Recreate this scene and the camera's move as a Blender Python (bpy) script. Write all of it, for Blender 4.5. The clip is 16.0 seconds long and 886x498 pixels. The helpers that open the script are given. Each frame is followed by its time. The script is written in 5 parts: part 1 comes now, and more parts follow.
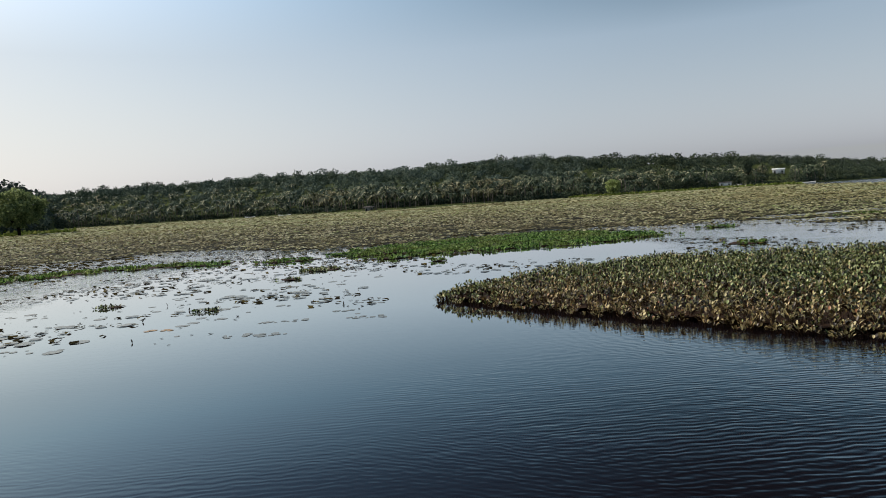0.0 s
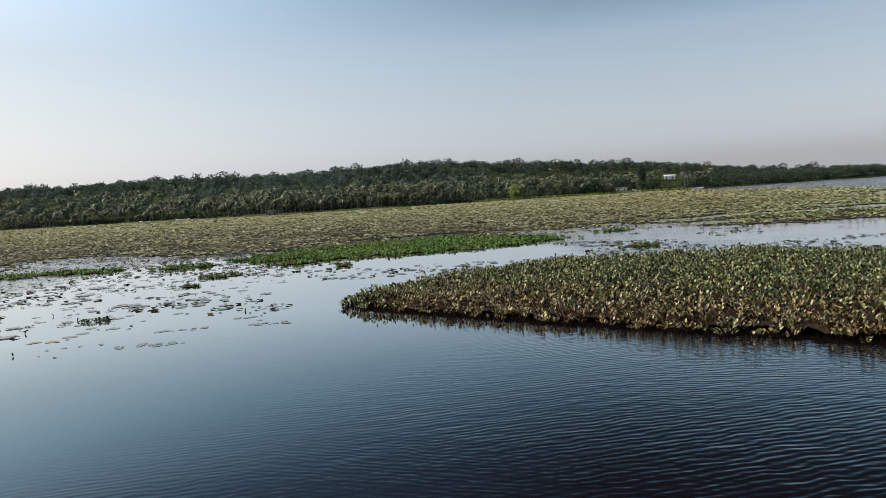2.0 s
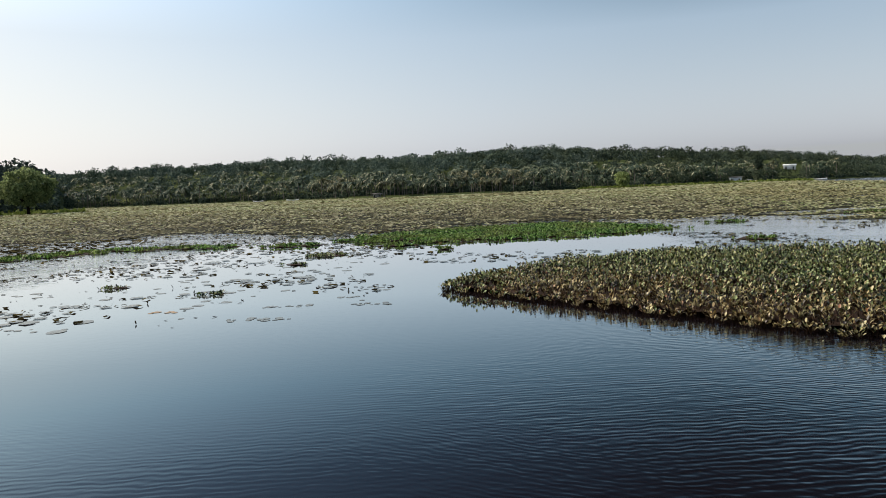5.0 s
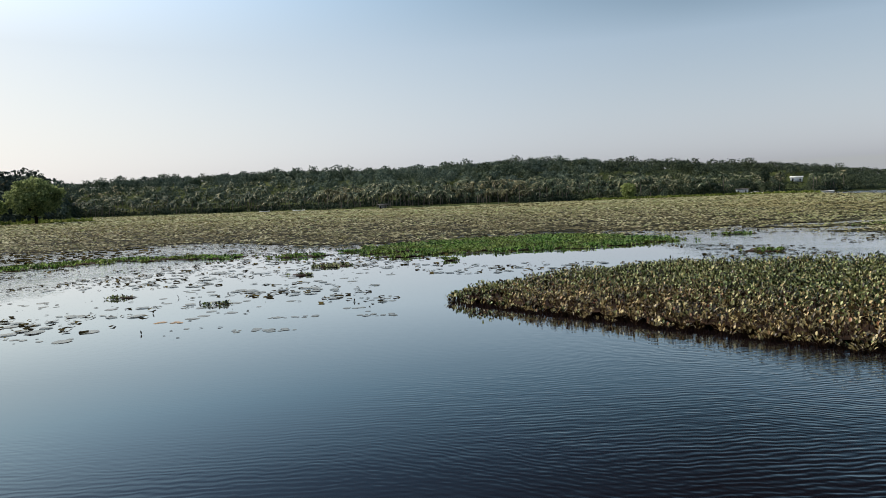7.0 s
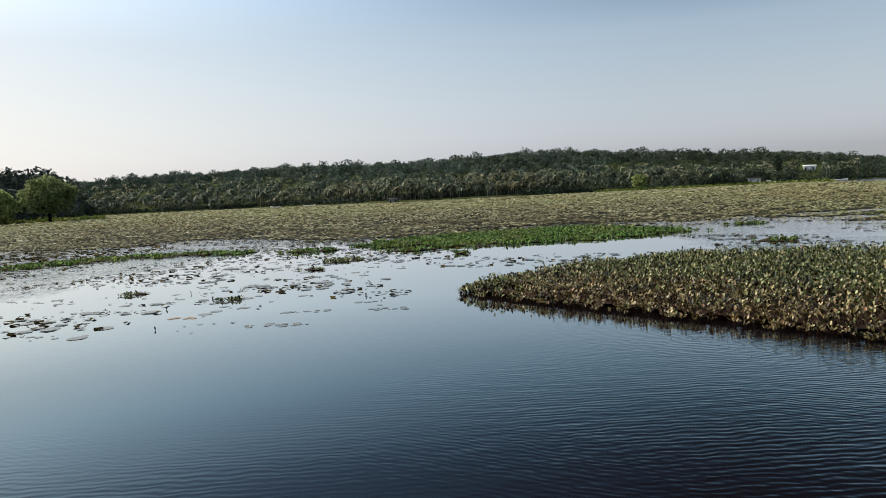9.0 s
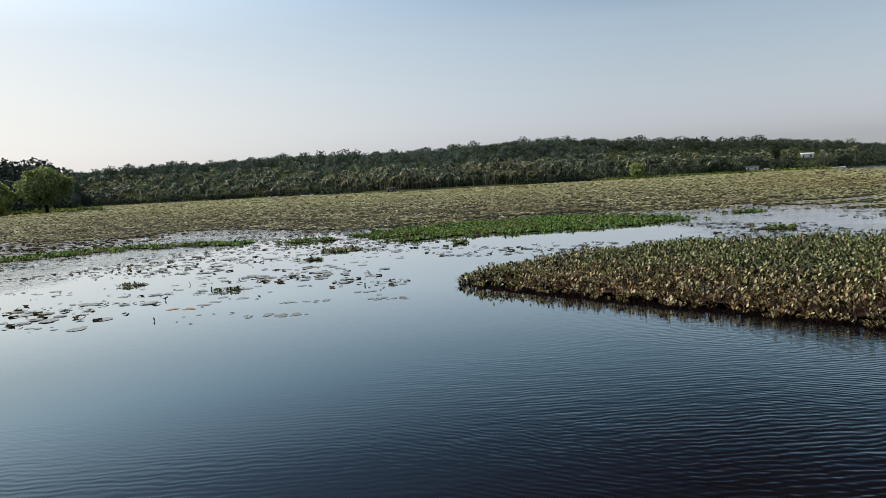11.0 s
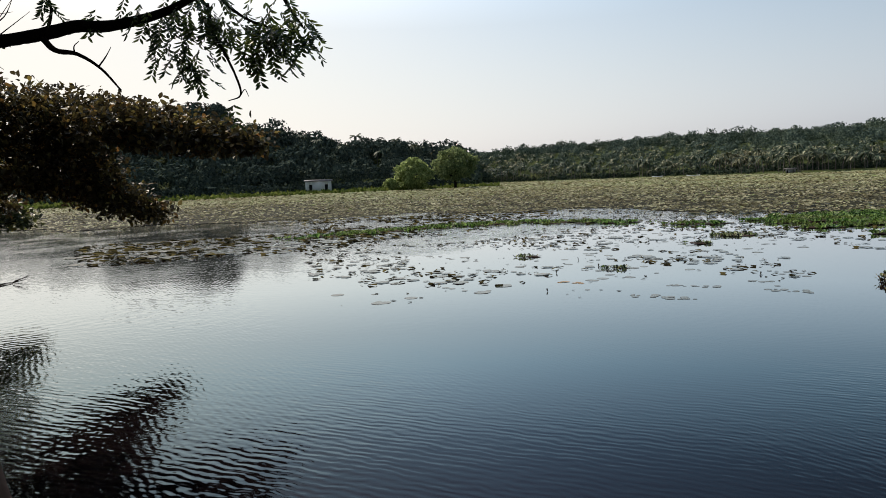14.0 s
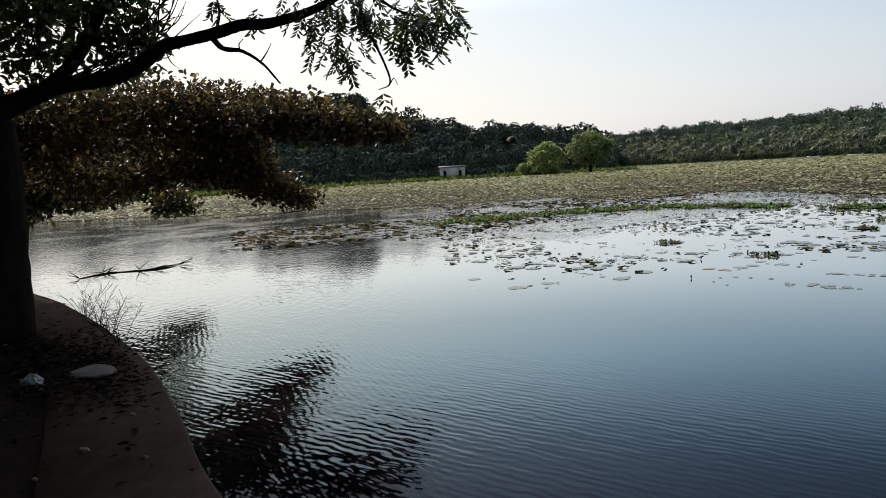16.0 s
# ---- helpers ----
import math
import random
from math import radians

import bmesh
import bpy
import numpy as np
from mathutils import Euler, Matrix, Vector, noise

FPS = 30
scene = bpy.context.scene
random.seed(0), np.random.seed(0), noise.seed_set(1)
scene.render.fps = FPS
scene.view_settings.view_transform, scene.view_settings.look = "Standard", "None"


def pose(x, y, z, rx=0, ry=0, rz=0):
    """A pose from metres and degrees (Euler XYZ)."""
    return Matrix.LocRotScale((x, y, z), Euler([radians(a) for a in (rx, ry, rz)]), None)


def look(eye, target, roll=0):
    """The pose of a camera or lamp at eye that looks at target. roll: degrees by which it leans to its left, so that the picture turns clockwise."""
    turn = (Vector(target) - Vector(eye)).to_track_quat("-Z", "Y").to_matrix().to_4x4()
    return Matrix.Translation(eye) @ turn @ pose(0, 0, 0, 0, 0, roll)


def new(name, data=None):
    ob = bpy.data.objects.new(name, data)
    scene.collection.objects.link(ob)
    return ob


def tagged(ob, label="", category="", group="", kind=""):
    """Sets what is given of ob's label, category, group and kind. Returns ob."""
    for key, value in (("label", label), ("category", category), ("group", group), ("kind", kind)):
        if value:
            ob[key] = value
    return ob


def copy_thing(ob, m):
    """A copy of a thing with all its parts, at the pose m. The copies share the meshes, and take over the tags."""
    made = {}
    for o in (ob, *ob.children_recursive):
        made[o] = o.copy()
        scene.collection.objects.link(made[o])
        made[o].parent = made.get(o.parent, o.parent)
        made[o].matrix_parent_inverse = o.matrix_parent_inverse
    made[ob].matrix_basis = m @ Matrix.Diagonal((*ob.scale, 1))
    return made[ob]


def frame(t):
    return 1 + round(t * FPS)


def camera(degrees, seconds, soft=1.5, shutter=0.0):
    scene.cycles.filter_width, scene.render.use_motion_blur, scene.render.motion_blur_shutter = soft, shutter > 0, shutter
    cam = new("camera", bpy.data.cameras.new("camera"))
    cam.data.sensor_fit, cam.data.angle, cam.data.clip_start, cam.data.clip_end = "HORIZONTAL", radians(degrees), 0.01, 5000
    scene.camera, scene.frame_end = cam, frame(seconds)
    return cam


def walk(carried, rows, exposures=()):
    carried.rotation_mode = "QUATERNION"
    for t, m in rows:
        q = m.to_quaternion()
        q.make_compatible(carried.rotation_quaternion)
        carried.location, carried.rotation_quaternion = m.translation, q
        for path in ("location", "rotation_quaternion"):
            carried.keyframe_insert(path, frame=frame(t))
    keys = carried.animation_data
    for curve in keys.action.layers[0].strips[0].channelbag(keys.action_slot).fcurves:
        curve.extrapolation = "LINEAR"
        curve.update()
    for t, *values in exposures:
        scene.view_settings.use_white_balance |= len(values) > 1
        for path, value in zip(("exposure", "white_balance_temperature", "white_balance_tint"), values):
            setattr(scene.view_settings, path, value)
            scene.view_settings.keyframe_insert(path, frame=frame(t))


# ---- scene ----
# times in seconds, place in metres, then degrees: turn to the left, look up, lean to the right
PATH = [
    (0.0, 0.000, -0.000, 3.000, 1.08, -3.84, 3.58),
    (0.5, 0.017, -0.000, 3.005, -0.58, -3.56, 3.24),
    (1.0, 0.027, -0.004, 3.007, -2.61, -3.42, 2.91),
    (1.5, 0.031, -0.017, 3.005, -5.30, -3.34, 2.68),
    (2.0, 0.030, -0.021, 2.999, -6.43, -3.96, 3.46),
    (2.5, 0.060, -0.006, 2.997, -5.98, -4.40, 2.74),
    (3.0, 0.050, 0.018, 2.996, -5.19, -4.46, 2.27),
    (3.5, 0.045, 0.062, 2.993, -1.67, -4.86, 3.09),
    (4.0, 0.045, 0.091, 2.990, -0.56, -4.43, 2.78),
    (4.5, 0.029, 0.113, 2.988, -0.05, -4.29, 2.16),
    (5.0, 0.013, 0.137, 2.987, 1.74, -4.73, 2.29),
    (7.5, -0.008, 0.208, 2.990, 2.29, -3.74, 2.17),
    (8.0, -0.009, 0.190, 2.984, 2.48, -3.78, 3.09),
    (8.5, -0.017, 0.196, 2.984, 3.46, -4.34, 3.35),
    (9.0, -0.014, 0.207, 2.986, 3.02, -4.34, 2.79),
    (11.5, -0.052, 0.235, 2.982, 2.80, -5.92, 3.07),
    (12.0, -0.070, 0.224, 2.980, 4.01, -6.55, 2.53),
    (12.5, -0.133, 0.184, 3.000, 11.62, -5.11, 2.39),
    (13.0, -0.185, 0.120, 3.018, 20.80, -4.68, 2.23),
    (13.5, -0.233, 0.096, 3.017, 27.66, -5.14, 2.20),
    (14.0, -0.256, 0.061, 3.013, 32.74, -5.41, 2.33),
    (14.5, -0.286, 0.034, 3.006, 38.12, -5.96, 2.41),
    (15.0, -0.278, -0.021, 3.004, 40.33, -5.80, 2.43),
    (15.5, -0.312, -0.020, 3.005, 42.18, -6.09, 2.43),
    (16.0, -0.316, -0.032, 3.007, 43.31, -6.07, 3.17),
]
cam = camera(63.50, 16.0, soft=0.8)
walk(cam, [(t, pose(x, y, z, 90 + pitch, lean, yaw)) for t, x, y, z, yaw, pitch, lean in PATH],
     [(t, 0.30 + stops) for t, stops in ((0.0, -0.14), (1.0, -0.04), (2.0, 0.0), (2.5, 0.06), (3.0, 0.16), (3.5, 0.08), (4.5, 0.12), (5.2, 0.04), (8.5, 0.0), (12.0, -0.03), (12.6, -0.02), (13.0, -0.07), (13.5, -0.12), (14.0, -0.06), (14.5, -0.05), (16.0, 0.02))])

# ---------------------------------------------------------------- light
SUN_AZ, SUN_EL = -75.0, 38.0          # degrees; azimuth from +y towards +x
a, e = radians(SUN_AZ), radians(SUN_EL)
sun_way = Vector((math.cos(e) * math.sin(a), math.cos(e) * math.cos(a), math.sin(e)))
sun = new("sun", bpy.data.lights.new("sun", "SUN"))
sun.data.energy, sun.data.angle, sun.data.color = 3.6, radians(0.6), (1.0, 0.90, 0.76)
sun.matrix_world = look(sun_way * 500, (0, 0, 0))
world = bpy.data.worlds.new("sky")
scene.world = world
world.use_nodes = True
wn = world.node_tree.nodes
sky = wn.new("ShaderNodeTexSky")
sky.sky_type, sky.sun_disc = "NISHITA", False
sky.sun_elevation, sky.sun_rotation = e, a % (2 * math.pi)
sky.air_density, sky.dust_density, sky.ozone_density = 1.0, 2.2, 1.2
wn["Background"].inputs["Strength"].default_value = 0.14
# humid haze: towards the horizon the sky pales to a faintly blue grey of the same brightness
wl = world.node_tree.links
way, up = wn.new("ShaderNodeTexCoord"), wn.new("ShaderNodeSeparateXYZ")
wl.new(way.outputs["Generated"], up.inputs[0])
grey, tone, haze, pale = wn.new("ShaderNodeRGBToBW"), wn.new("ShaderNodeMix"), wn.new("ShaderNodeValToRGB"), wn.new("ShaderNodeMix")
tone.data_type = pale.data_type = "RGBA"
tone.blend_type = "MULTIPLY"
tone.inputs[0].default_value = 1.0
haze.color_ramp.elements[0].position, haze.color_ramp.elements[0].color = 0.0, (0.85, 0.85, 0.85, 1)
haze.color_ramp.elements[1].position, haze.color_ramp.elements[1].color = 0.27, (0.06, 0.06, 0.06, 1)
clear = wn.new("ShaderNodeMix")
clear.data_type, clear.blend_type = "RGBA", "MULTIPLY"
clear.inputs[0].default_value, clear.inputs[7].default_value = 1.0, (1.06, 1.03, 0.94, 1)
wl.new(sky.outputs["Color"], clear.inputs[6])
wl.new(sky.outputs["Color"], grey.inputs[0])
wl.new(grey.outputs[0], tone.inputs[6])
wl.new(up.outputs[2], haze.inputs[0])
wl.new(haze.outputs[0], pale.inputs[0])
wl.new(clear.outputs[2], pale.inputs[6])
veil = wn.new("ShaderNodeMix")              # sunlit humid air is never darker than this
veil.data_type, veil.blend_type = "RGBA", "LIGHTEN"
veil.inputs[0].default_value, veil.inputs[7].default_value = 1.0, (2.8, 2.9, 3.2, 1)
wl.new(tone.outputs[2], veil.inputs[6])
wl.new(veil.outputs[2], pale.inputs[7])
# the glow round the sun is spread thin by high haze: brightness L becomes L / (1 + (L / 5.8)^3)^(1/3)


def world_math(op, x, y):
    m = wn.new("ShaderNodeMath")
    m.operation = op
    for k, v in ((0, x), (1, y)):
        if isinstance(v, (int, float)):
            m.inputs[k].default_value = v
        else:
            wl.new(v, m.inputs[k])
    return m.outputs[0]


bright = wn.new("ShaderNodeRGBToBW")
wl.new(pale.outputs[2], bright.inputs[0])
thin = world_math("POWER", world_math("DIVIDE", bright.outputs[0], 5.8), 3.0)
thin = world_math("POWER", world_math("ADD", thin, 1.0), -1 / 3)
# a clear sky is deepest high up and square to the sun, and brightest round it
towards = wn.new("ShaderNodeVectorMath")
towards.operation = "DOT_PRODUCT"
towards.inputs[1].default_value = tuple(sun_way)
wl.new(way.outputs["Generated"], towards.inputs[0])
aside = world_math("MINIMUM", world_math("MAXIMUM", world_math("MULTIPLY", world_math("SUBTRACT", 0.75, towards.outputs["Value"]), 2.0), 0.0), 1.25)
tint = wn.new("ShaderNodeMix")
tint.data_type = "RGBA"
tint.inputs[6].default_value, tint.inputs[7].default_value = (1.17, 1.13, 1.14, 1), (1.09, 1.125, 1.32, 1)
wl.new(world_math("MINIMUM", aside, 1.0), tint.inputs[0])
wl.new(tint.outputs[2], tone.inputs[7])
high = world_math("MINIMUM", world_math("MAXIMUM", world_math("MULTIPLY", world_math("SUBTRACT", up.outputs[2], 0.19), 3.0), 0.04), 1.0)
# strengthened in the unseen upper sky to set the water's mirrored brightness
depth = world_math("MAXIMUM", 0.28, world_math("ADD", 1.0, world_math("MULTIPLY", high, world_math("SUBTRACT", 1.5, world_math("MULTIPLY", aside, 2.4)))))
dim = wn.new("ShaderNodeVectorMath")
dim.operation = "SCALE"
wl.new(pale.outputs[2], dim.inputs[0])
wl.new(world_math("MULTIPLY", thin, depth), dim.inputs["Scale"])
cool = wn.new("ShaderNodeMix")
cool.data_type, cool.blend_type = "RGBA", "MULTIPLY"
cool.inputs[7].default_value = (0.72, 0.99, 1.03, 1)
wl.new(world_math("MINIMUM", world_math("MULTIPLY", aside, high), 1.0), cool.inputs[0])
wl.new(dim.outputs[0], cool.inputs[6])
wl.new(cool.outputs[2], wn["Background"].inputs["Color"])

rng = np.random.default_rng(7)


# ---------------------------------------------------------------- materials
def nodes_of(name):
    m = bpy.data.materials.new(name)
    m.use_nodes = True
    t = m.node_tree
    return m, t, t.nodes["Principled BSDF"], t.nodes["Material Output"]


def ramp(t, stops, fac):
    r = t.nodes.new("ShaderNodeValToRGB")
    while len(r.color_ramp.elements) < len(stops):
        r.color_ramp.elements.new(0.5)
    for el, (p, c) in zip(r.color_ramp.elements, stops):
        el.position, el.color = p, (*c, 1)
    t.links.new(fac, r.inputs["Fac"])
    return r.outputs["Color"]


def place_noise(t, scale, detail=3.0, stretch=(1, 1, 1), rough=0.55, turn=0.0):
    g = t.nodes.new("ShaderNodeNewGeometry")
    mp = t.nodes.new("ShaderNodeMapping")
    mp.inputs["Scale"].default_value = stretch
    mp.inputs["Rotation"].default_value = (0, 0, radians(turn))
    n = t.nodes.new("ShaderNodeTexNoise")
    n.inputs["Scale"].default_value, n.inputs["Detail"].default_value = scale, detail
    n.inputs["Roughness"].default_value = rough
    t.links.new(g.outputs["Position"], mp.inputs["Vector"])
    t.links.new(mp.outputs["Vector"], n.inputs["Vector"])
    return n.outputs["Fac"]


def mixed(t, fac, c1, c2, kind="MIX"):
    m = t.nodes.new("ShaderNodeMix")
    m.data_type, m.blend_type = "RGBA", kind
    for s, v in ((0, fac), (6, c1), (7, c2)):
        if isinstance(v, (int, float)):
            m.inputs[s].default_value = v
        elif isinstance(v, tuple):
            m.inputs[s].default_value = (*v, 1)
        else:
            t.links.new(v, m.inputs[s])
    return m.outputs[2]


def math_node(t, op, x, y):
    m = t.nodes.new("ShaderNodeMath")
    m.operation = op
    for s, v in ((0, x), (1, y)):
        if isinstance(v, (int, float)):
            m.inputs[s].default_value = v
        else:
            t.links.new(v, m.inputs[s])
    return m.outputs[0]


def bumped(t, bsdf, height, strength, distance):
    b = t.nodes.new("ShaderNodeBump")
    b.inputs["Strength"].default_value, b.inputs["Distance"].default_value = strength, distance
    t.links.new(height, b.inputs["Height"])
    t.links.new(b.outputs["Normal"], bsdf.inputs["Normal"])


def leaf_material(name, stops, patch=None, patch_scale=0.4, rough=0.45, through_light=0.3, spec=0.5, patch_lo=0.42, patch_hi=0.62):
    """Foliage: each leaf its own tone, with patches of another tone over metres."""
    m, t, bsdf, out = nodes_of(name)
    g = t.nodes.new("ShaderNodeNewGeometry")
    col = ramp(t, stops, g.outputs["Random Per Island"])
    if patch:
        fac = ramp(t, [(patch_lo, (0, 0, 0)), (patch_hi, (1, 1, 1))], place_noise(t, patch_scale, 2.0))
        col = mixed(t, fac, col, mixed(t, 0.5, col, ramp(t, patch, g.outputs["Random Per Island"])))
    t.links.new(col, bsdf.inputs["Base Color"])
    bsdf.inputs["Roughness"].default_value = rough
    bsdf.inputs["Specular IOR Level"].default_value = spec
    tr = t.nodes.new("ShaderNodeBsdfTranslucent")
    t.links.new(col, tr.inputs["Color"])
    mx = t.nodes.new("ShaderNodeMixShader")
    mx.inputs[0].default_value = through_light
    t.links.new(bsdf.outputs[0], mx.inputs[1])
    t.links.new(tr.outputs[0], mx.inputs[2])
    t.links.new(mx.outputs[0], out.inputs["Surface"])
    return m


def rough_material(name, stops, scale, rough=0.85, bump=0.4, dist=0.02, fine=None, stretch=(1, 1, 1), spec=0.3):
    """Earth, bark, concrete: tones from two scales of noise, with relief."""
    m, t, bsdf, out = nodes_of(name)
    big = place_noise(t, scale, 5.0, stretch)
    small = place_noise(t, fine or scale * 9, 4.0, stretch)
    both = math_node(t, "ADD", math_node(t, "MULTIPLY", big, 0.65), math_node(t, "MULTIPLY", small, 0.35))
    t.links.new(ramp(t, stops, both), bsdf.inputs["Base Color"])
    bsdf.inputs["Roughness"].default_value = rough
    bsdf.inputs["Specular IOR Level"].default_value = spec
    bumped(t, bsdf, both, bump, dist)
    return m


def waves(t, scale, turn, wander):
    """Wavelets about a third of a metre long whose crests wander."""
    g = t.nodes.new("ShaderNodeNewGeometry")
    mp = t.nodes.new("ShaderNodeMapping")
    mp.inputs["Rotation"].default_value = (0, 0, radians(turn))
    w = t.nodes.new("ShaderNodeTexWave")
    w.wave_type, w.bands_direction, w.wave_profile = "BANDS", "Y", "SIN"
    for key, value in (("Scale", scale), ("Distortion", wander), ("Detail", 2.0), ("Detail Scale", 0.8), ("Detail Roughness", 0.55)):
        w.inputs[key].default_value = value
    t.links.new(g.outputs["Position"], mp.inputs["Vector"])
    t.links.new(mp.outputs["Vector"], w.inputs["Vector"])
    return w.outputs["Fac"]


def water_material():
    m, t, bsdf, out = nodes_of("lake_water")
    t.nodes.remove(bsdf)
    deep = t.nodes.new("ShaderNodeBsdfDiffuse")
    deep.inputs["Color"].default_value = (0.0045, 0.0030, 0.0034, 1)
    gloss, slant, both = t.nodes.new("ShaderNodeBsdfGlossy"), t.nodes.new("ShaderNodeFresnel"), t.nodes.new("ShaderNodeAddShader")
    gloss.inputs["Roughness"].default_value = 0.02
    slant.inputs["IOR"].default_value = 1.33
    t.links.new(ramp(t, [(0.0, (0.004, 0.004, 0.006)), (0.07, (0.012, 0.014, 0.019)), (0.12, (0.040, 0.056, 0.068)), (0.22, (0.235, 0.30, 0.32)), (0.42, (0.65, 0.70, 0.715)), (0.65, (0.86, 0.89, 0.92)), (1.0, (0.97, 0.97, 0.97))], slant.outputs[0]), gloss.inputs["Color"])
    t.links.new(deep.outputs[0], both.inputs[0])
    t.links.new(gloss.outputs[0], both.inputs[1])
    t.links.new(both.outputs[0], out.inputs["Surface"])
    w1 = waves(t, 2.5, -6, 6.0)
    w2 = waves(t, 2.8, 26, 6.0)
    w3 = place_noise(t, 1.0, 2.0, (1.7, 4.4, 1), 0.5, 8)
    w4 = place_noise(t, 1.0, 1.0, (3.4, 6.5, 1), 0.5, -14)
    set_of = ramp(t, [(0.40, (0,) * 3), (0.62, (1,) * 3)], place_noise(t, 0.22, 1.0))
    # wind reaches the open water by the bank and beside the hyacinth; the lily field lies calm
    g = t.nodes.new("ShaderNodeNewGeometry")
    xyz = t.nodes.new("ShaderNodeSeparateXYZ")
    t.links.new(g.outputs["Position"], xyz.inputs[0])
    dx = math_node(t, "MULTIPLY", math_node(t, "ADD", xyz.outputs[0], 7.0), 1 / 13.0)
    dy = math_node(t, "MULTIPLY", math_node(t, "ADD", xyz.outputs[1], -20.0), 1 / 10.0)
    far = math_node(t, "SQRT", math_node(t, "ADD", math_node(t, "MULTIPLY", dx, dx), math_node(t, "MULTIPLY", dy, dy)), 0.0)
    calm = math_node(t, "ADD", math_node(t, "MULTIPLY", far, 0.5), math_node(t, "MULTIPLY", math_node(t, "ADD", place_noise(t, 0.16, 2.0), -0.5), 0.8))
    beyond = math_node(t, "MAXIMUM", math_node(t, "ADD", xyz.outputs[1], -24.0), 0.0)
    eastward = math_node(t, "MINIMUM", math_node(t, "MAXIMUM", math_node(t, "MULTIPLY", math_node(t, "ADD", xyz.outputs[0], 30.0), 0.15), 0.0), 1.0)
    westward = math_node(t, "MINIMUM", math_node(t, "MAXIMUM", math_node(t, "MULTIPLY", math_node(t, "SUBTRACT", 14.0, xyz.outputs[0]), 0.12), 0.0), 1.0)
    calm = math_node(t, "SUBTRACT", calm, math_node(t, "MULTIPLY", math_node(t, "MULTIPLY", math_node(t, "MULTIPLY", beyond, eastward), westward), 0.13))
    calm = math_node(t, "ADD", calm, math_node(t, "MULTIPLY", math_node(t, "MAXIMUM", math_node(t, "ADD", xyz.outputs[0], 0.0), -2.0), 0.03))
    calm = math_node(t, "ADD", calm, math_node(t, "MINIMUM", math_node(t, "MAXIMUM", math_node(t, "MULTIPLY", math_node(t, "ADD", xyz.outputs[1], -120.0), 0.4), 0.0), 80.0))
    calm = ramp(t, [(0.38, (0.05,) * 3), (0.95, (1,) * 3)], calm)
    h = math_node(t, "ADD", math_node(t, "MULTIPLY", mixed(t, set_of, w1, w2), 0.75), math_node(t, "ADD", math_node(t, "MULTIPLY", w3, 2.6), math_node(t, "MULTIPLY", w4, 1.5)))
    # low and long ripples out on the lake
    off = math_node(t, "SQRT", math_node(t, "ADD", math_node(t, "MULTIPLY", xyz.outputs[0], xyz.outputs[0]), math_node(t, "MULTIPLY", xyz.outputs[1], xyz.outputs[1])), 0.0)
    lake = math_node(t, "MINIMUM", math_node(t, "MAXIMUM", math_node(t, "MULTIPLY", math_node(t, "ADD", xyz.outputs[1], -130.0), 0.1), 0.0), 1.5)
    lee = math_node(t, "MINIMUM", math_node(t, "MAXIMUM", math_node(t, "MULTIPLY", math_node(t, "ADD", xyz.outputs[0], 13.0), -0.2), 0.0), 1.0)
    lee = math_node(t, "MULTIPLY", lee, math_node(t, "MINIMUM", math_node(t, "MAXIMUM", math_node(t, "MULTIPLY", math_node(t, "ADD", off, -18.0), 0.04), 0.35), 1.0))
    shelf = math_node(t, "MINIMUM", math_node(t, "MAXIMUM", math_node(t, "MULTIPLY", math_node(t, "ADD", xyz.outputs[0], 3.0), -0.3), 0.0), 1.0)
    shelf = math_node(t, "MULTIPLY", shelf, math_node(t, "MINIMUM", math_node(t, "MAXIMUM", math_node(t, "MULTIPLY", math_node(t, "SUBTRACT", 10.0, xyz.outputs[1]), 0.3), 0.0), 1.5))
    lee = math_node(t, "MAXIMUM", lee, shelf)
    fade = math_node(t, "MAXIMUM", lake, math_node(t, "MINIMUM", math_node(t, "POWER", math_node(t, "DIVIDE", 17.0, off), 0.9), 1.0))
    h = math_node(t, "MULTIPLY", h, math_node(t, "MAXIMUM", math_node(t, "MULTIPLY", calm, fade), lee))
    bumped(t, gloss, h, 1.0, 0.0033)
    t.links.new(gloss.inputs["Normal"].links[0].from_socket, slant.inputs["Normal"])
    return m


WATER = water_material()
# leaf tones carry light: near-black for shaded gaps, palest for bright sheen
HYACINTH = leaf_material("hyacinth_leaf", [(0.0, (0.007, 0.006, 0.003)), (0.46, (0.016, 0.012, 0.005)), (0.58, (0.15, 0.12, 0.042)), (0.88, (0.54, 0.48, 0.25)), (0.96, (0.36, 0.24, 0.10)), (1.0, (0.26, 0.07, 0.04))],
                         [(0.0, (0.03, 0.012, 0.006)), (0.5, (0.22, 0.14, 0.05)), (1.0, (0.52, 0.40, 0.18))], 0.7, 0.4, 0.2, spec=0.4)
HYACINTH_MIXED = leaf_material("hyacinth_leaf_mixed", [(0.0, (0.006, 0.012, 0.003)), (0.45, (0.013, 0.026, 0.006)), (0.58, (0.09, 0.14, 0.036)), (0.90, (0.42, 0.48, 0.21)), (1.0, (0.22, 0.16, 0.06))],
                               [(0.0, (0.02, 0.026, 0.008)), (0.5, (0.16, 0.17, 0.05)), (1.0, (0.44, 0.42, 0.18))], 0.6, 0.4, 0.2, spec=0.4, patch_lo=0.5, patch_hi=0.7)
HYACINTH_GREEN = leaf_material("hyacinth_leaf_green", [(0.0, (0.008, 0.022, 0.005)), (0.40, (0.03, 0.085, 0.016)), (0.60, (0.10, 0.21, 0.04)), (1.0, (0.27, 0.42, 0.12))], [(0.0, (0.05, 0.06, 0.012)), (1.0, (0.26, 0.27, 0.08))], 0.3, 0.5, 0.35, spec=0.25)
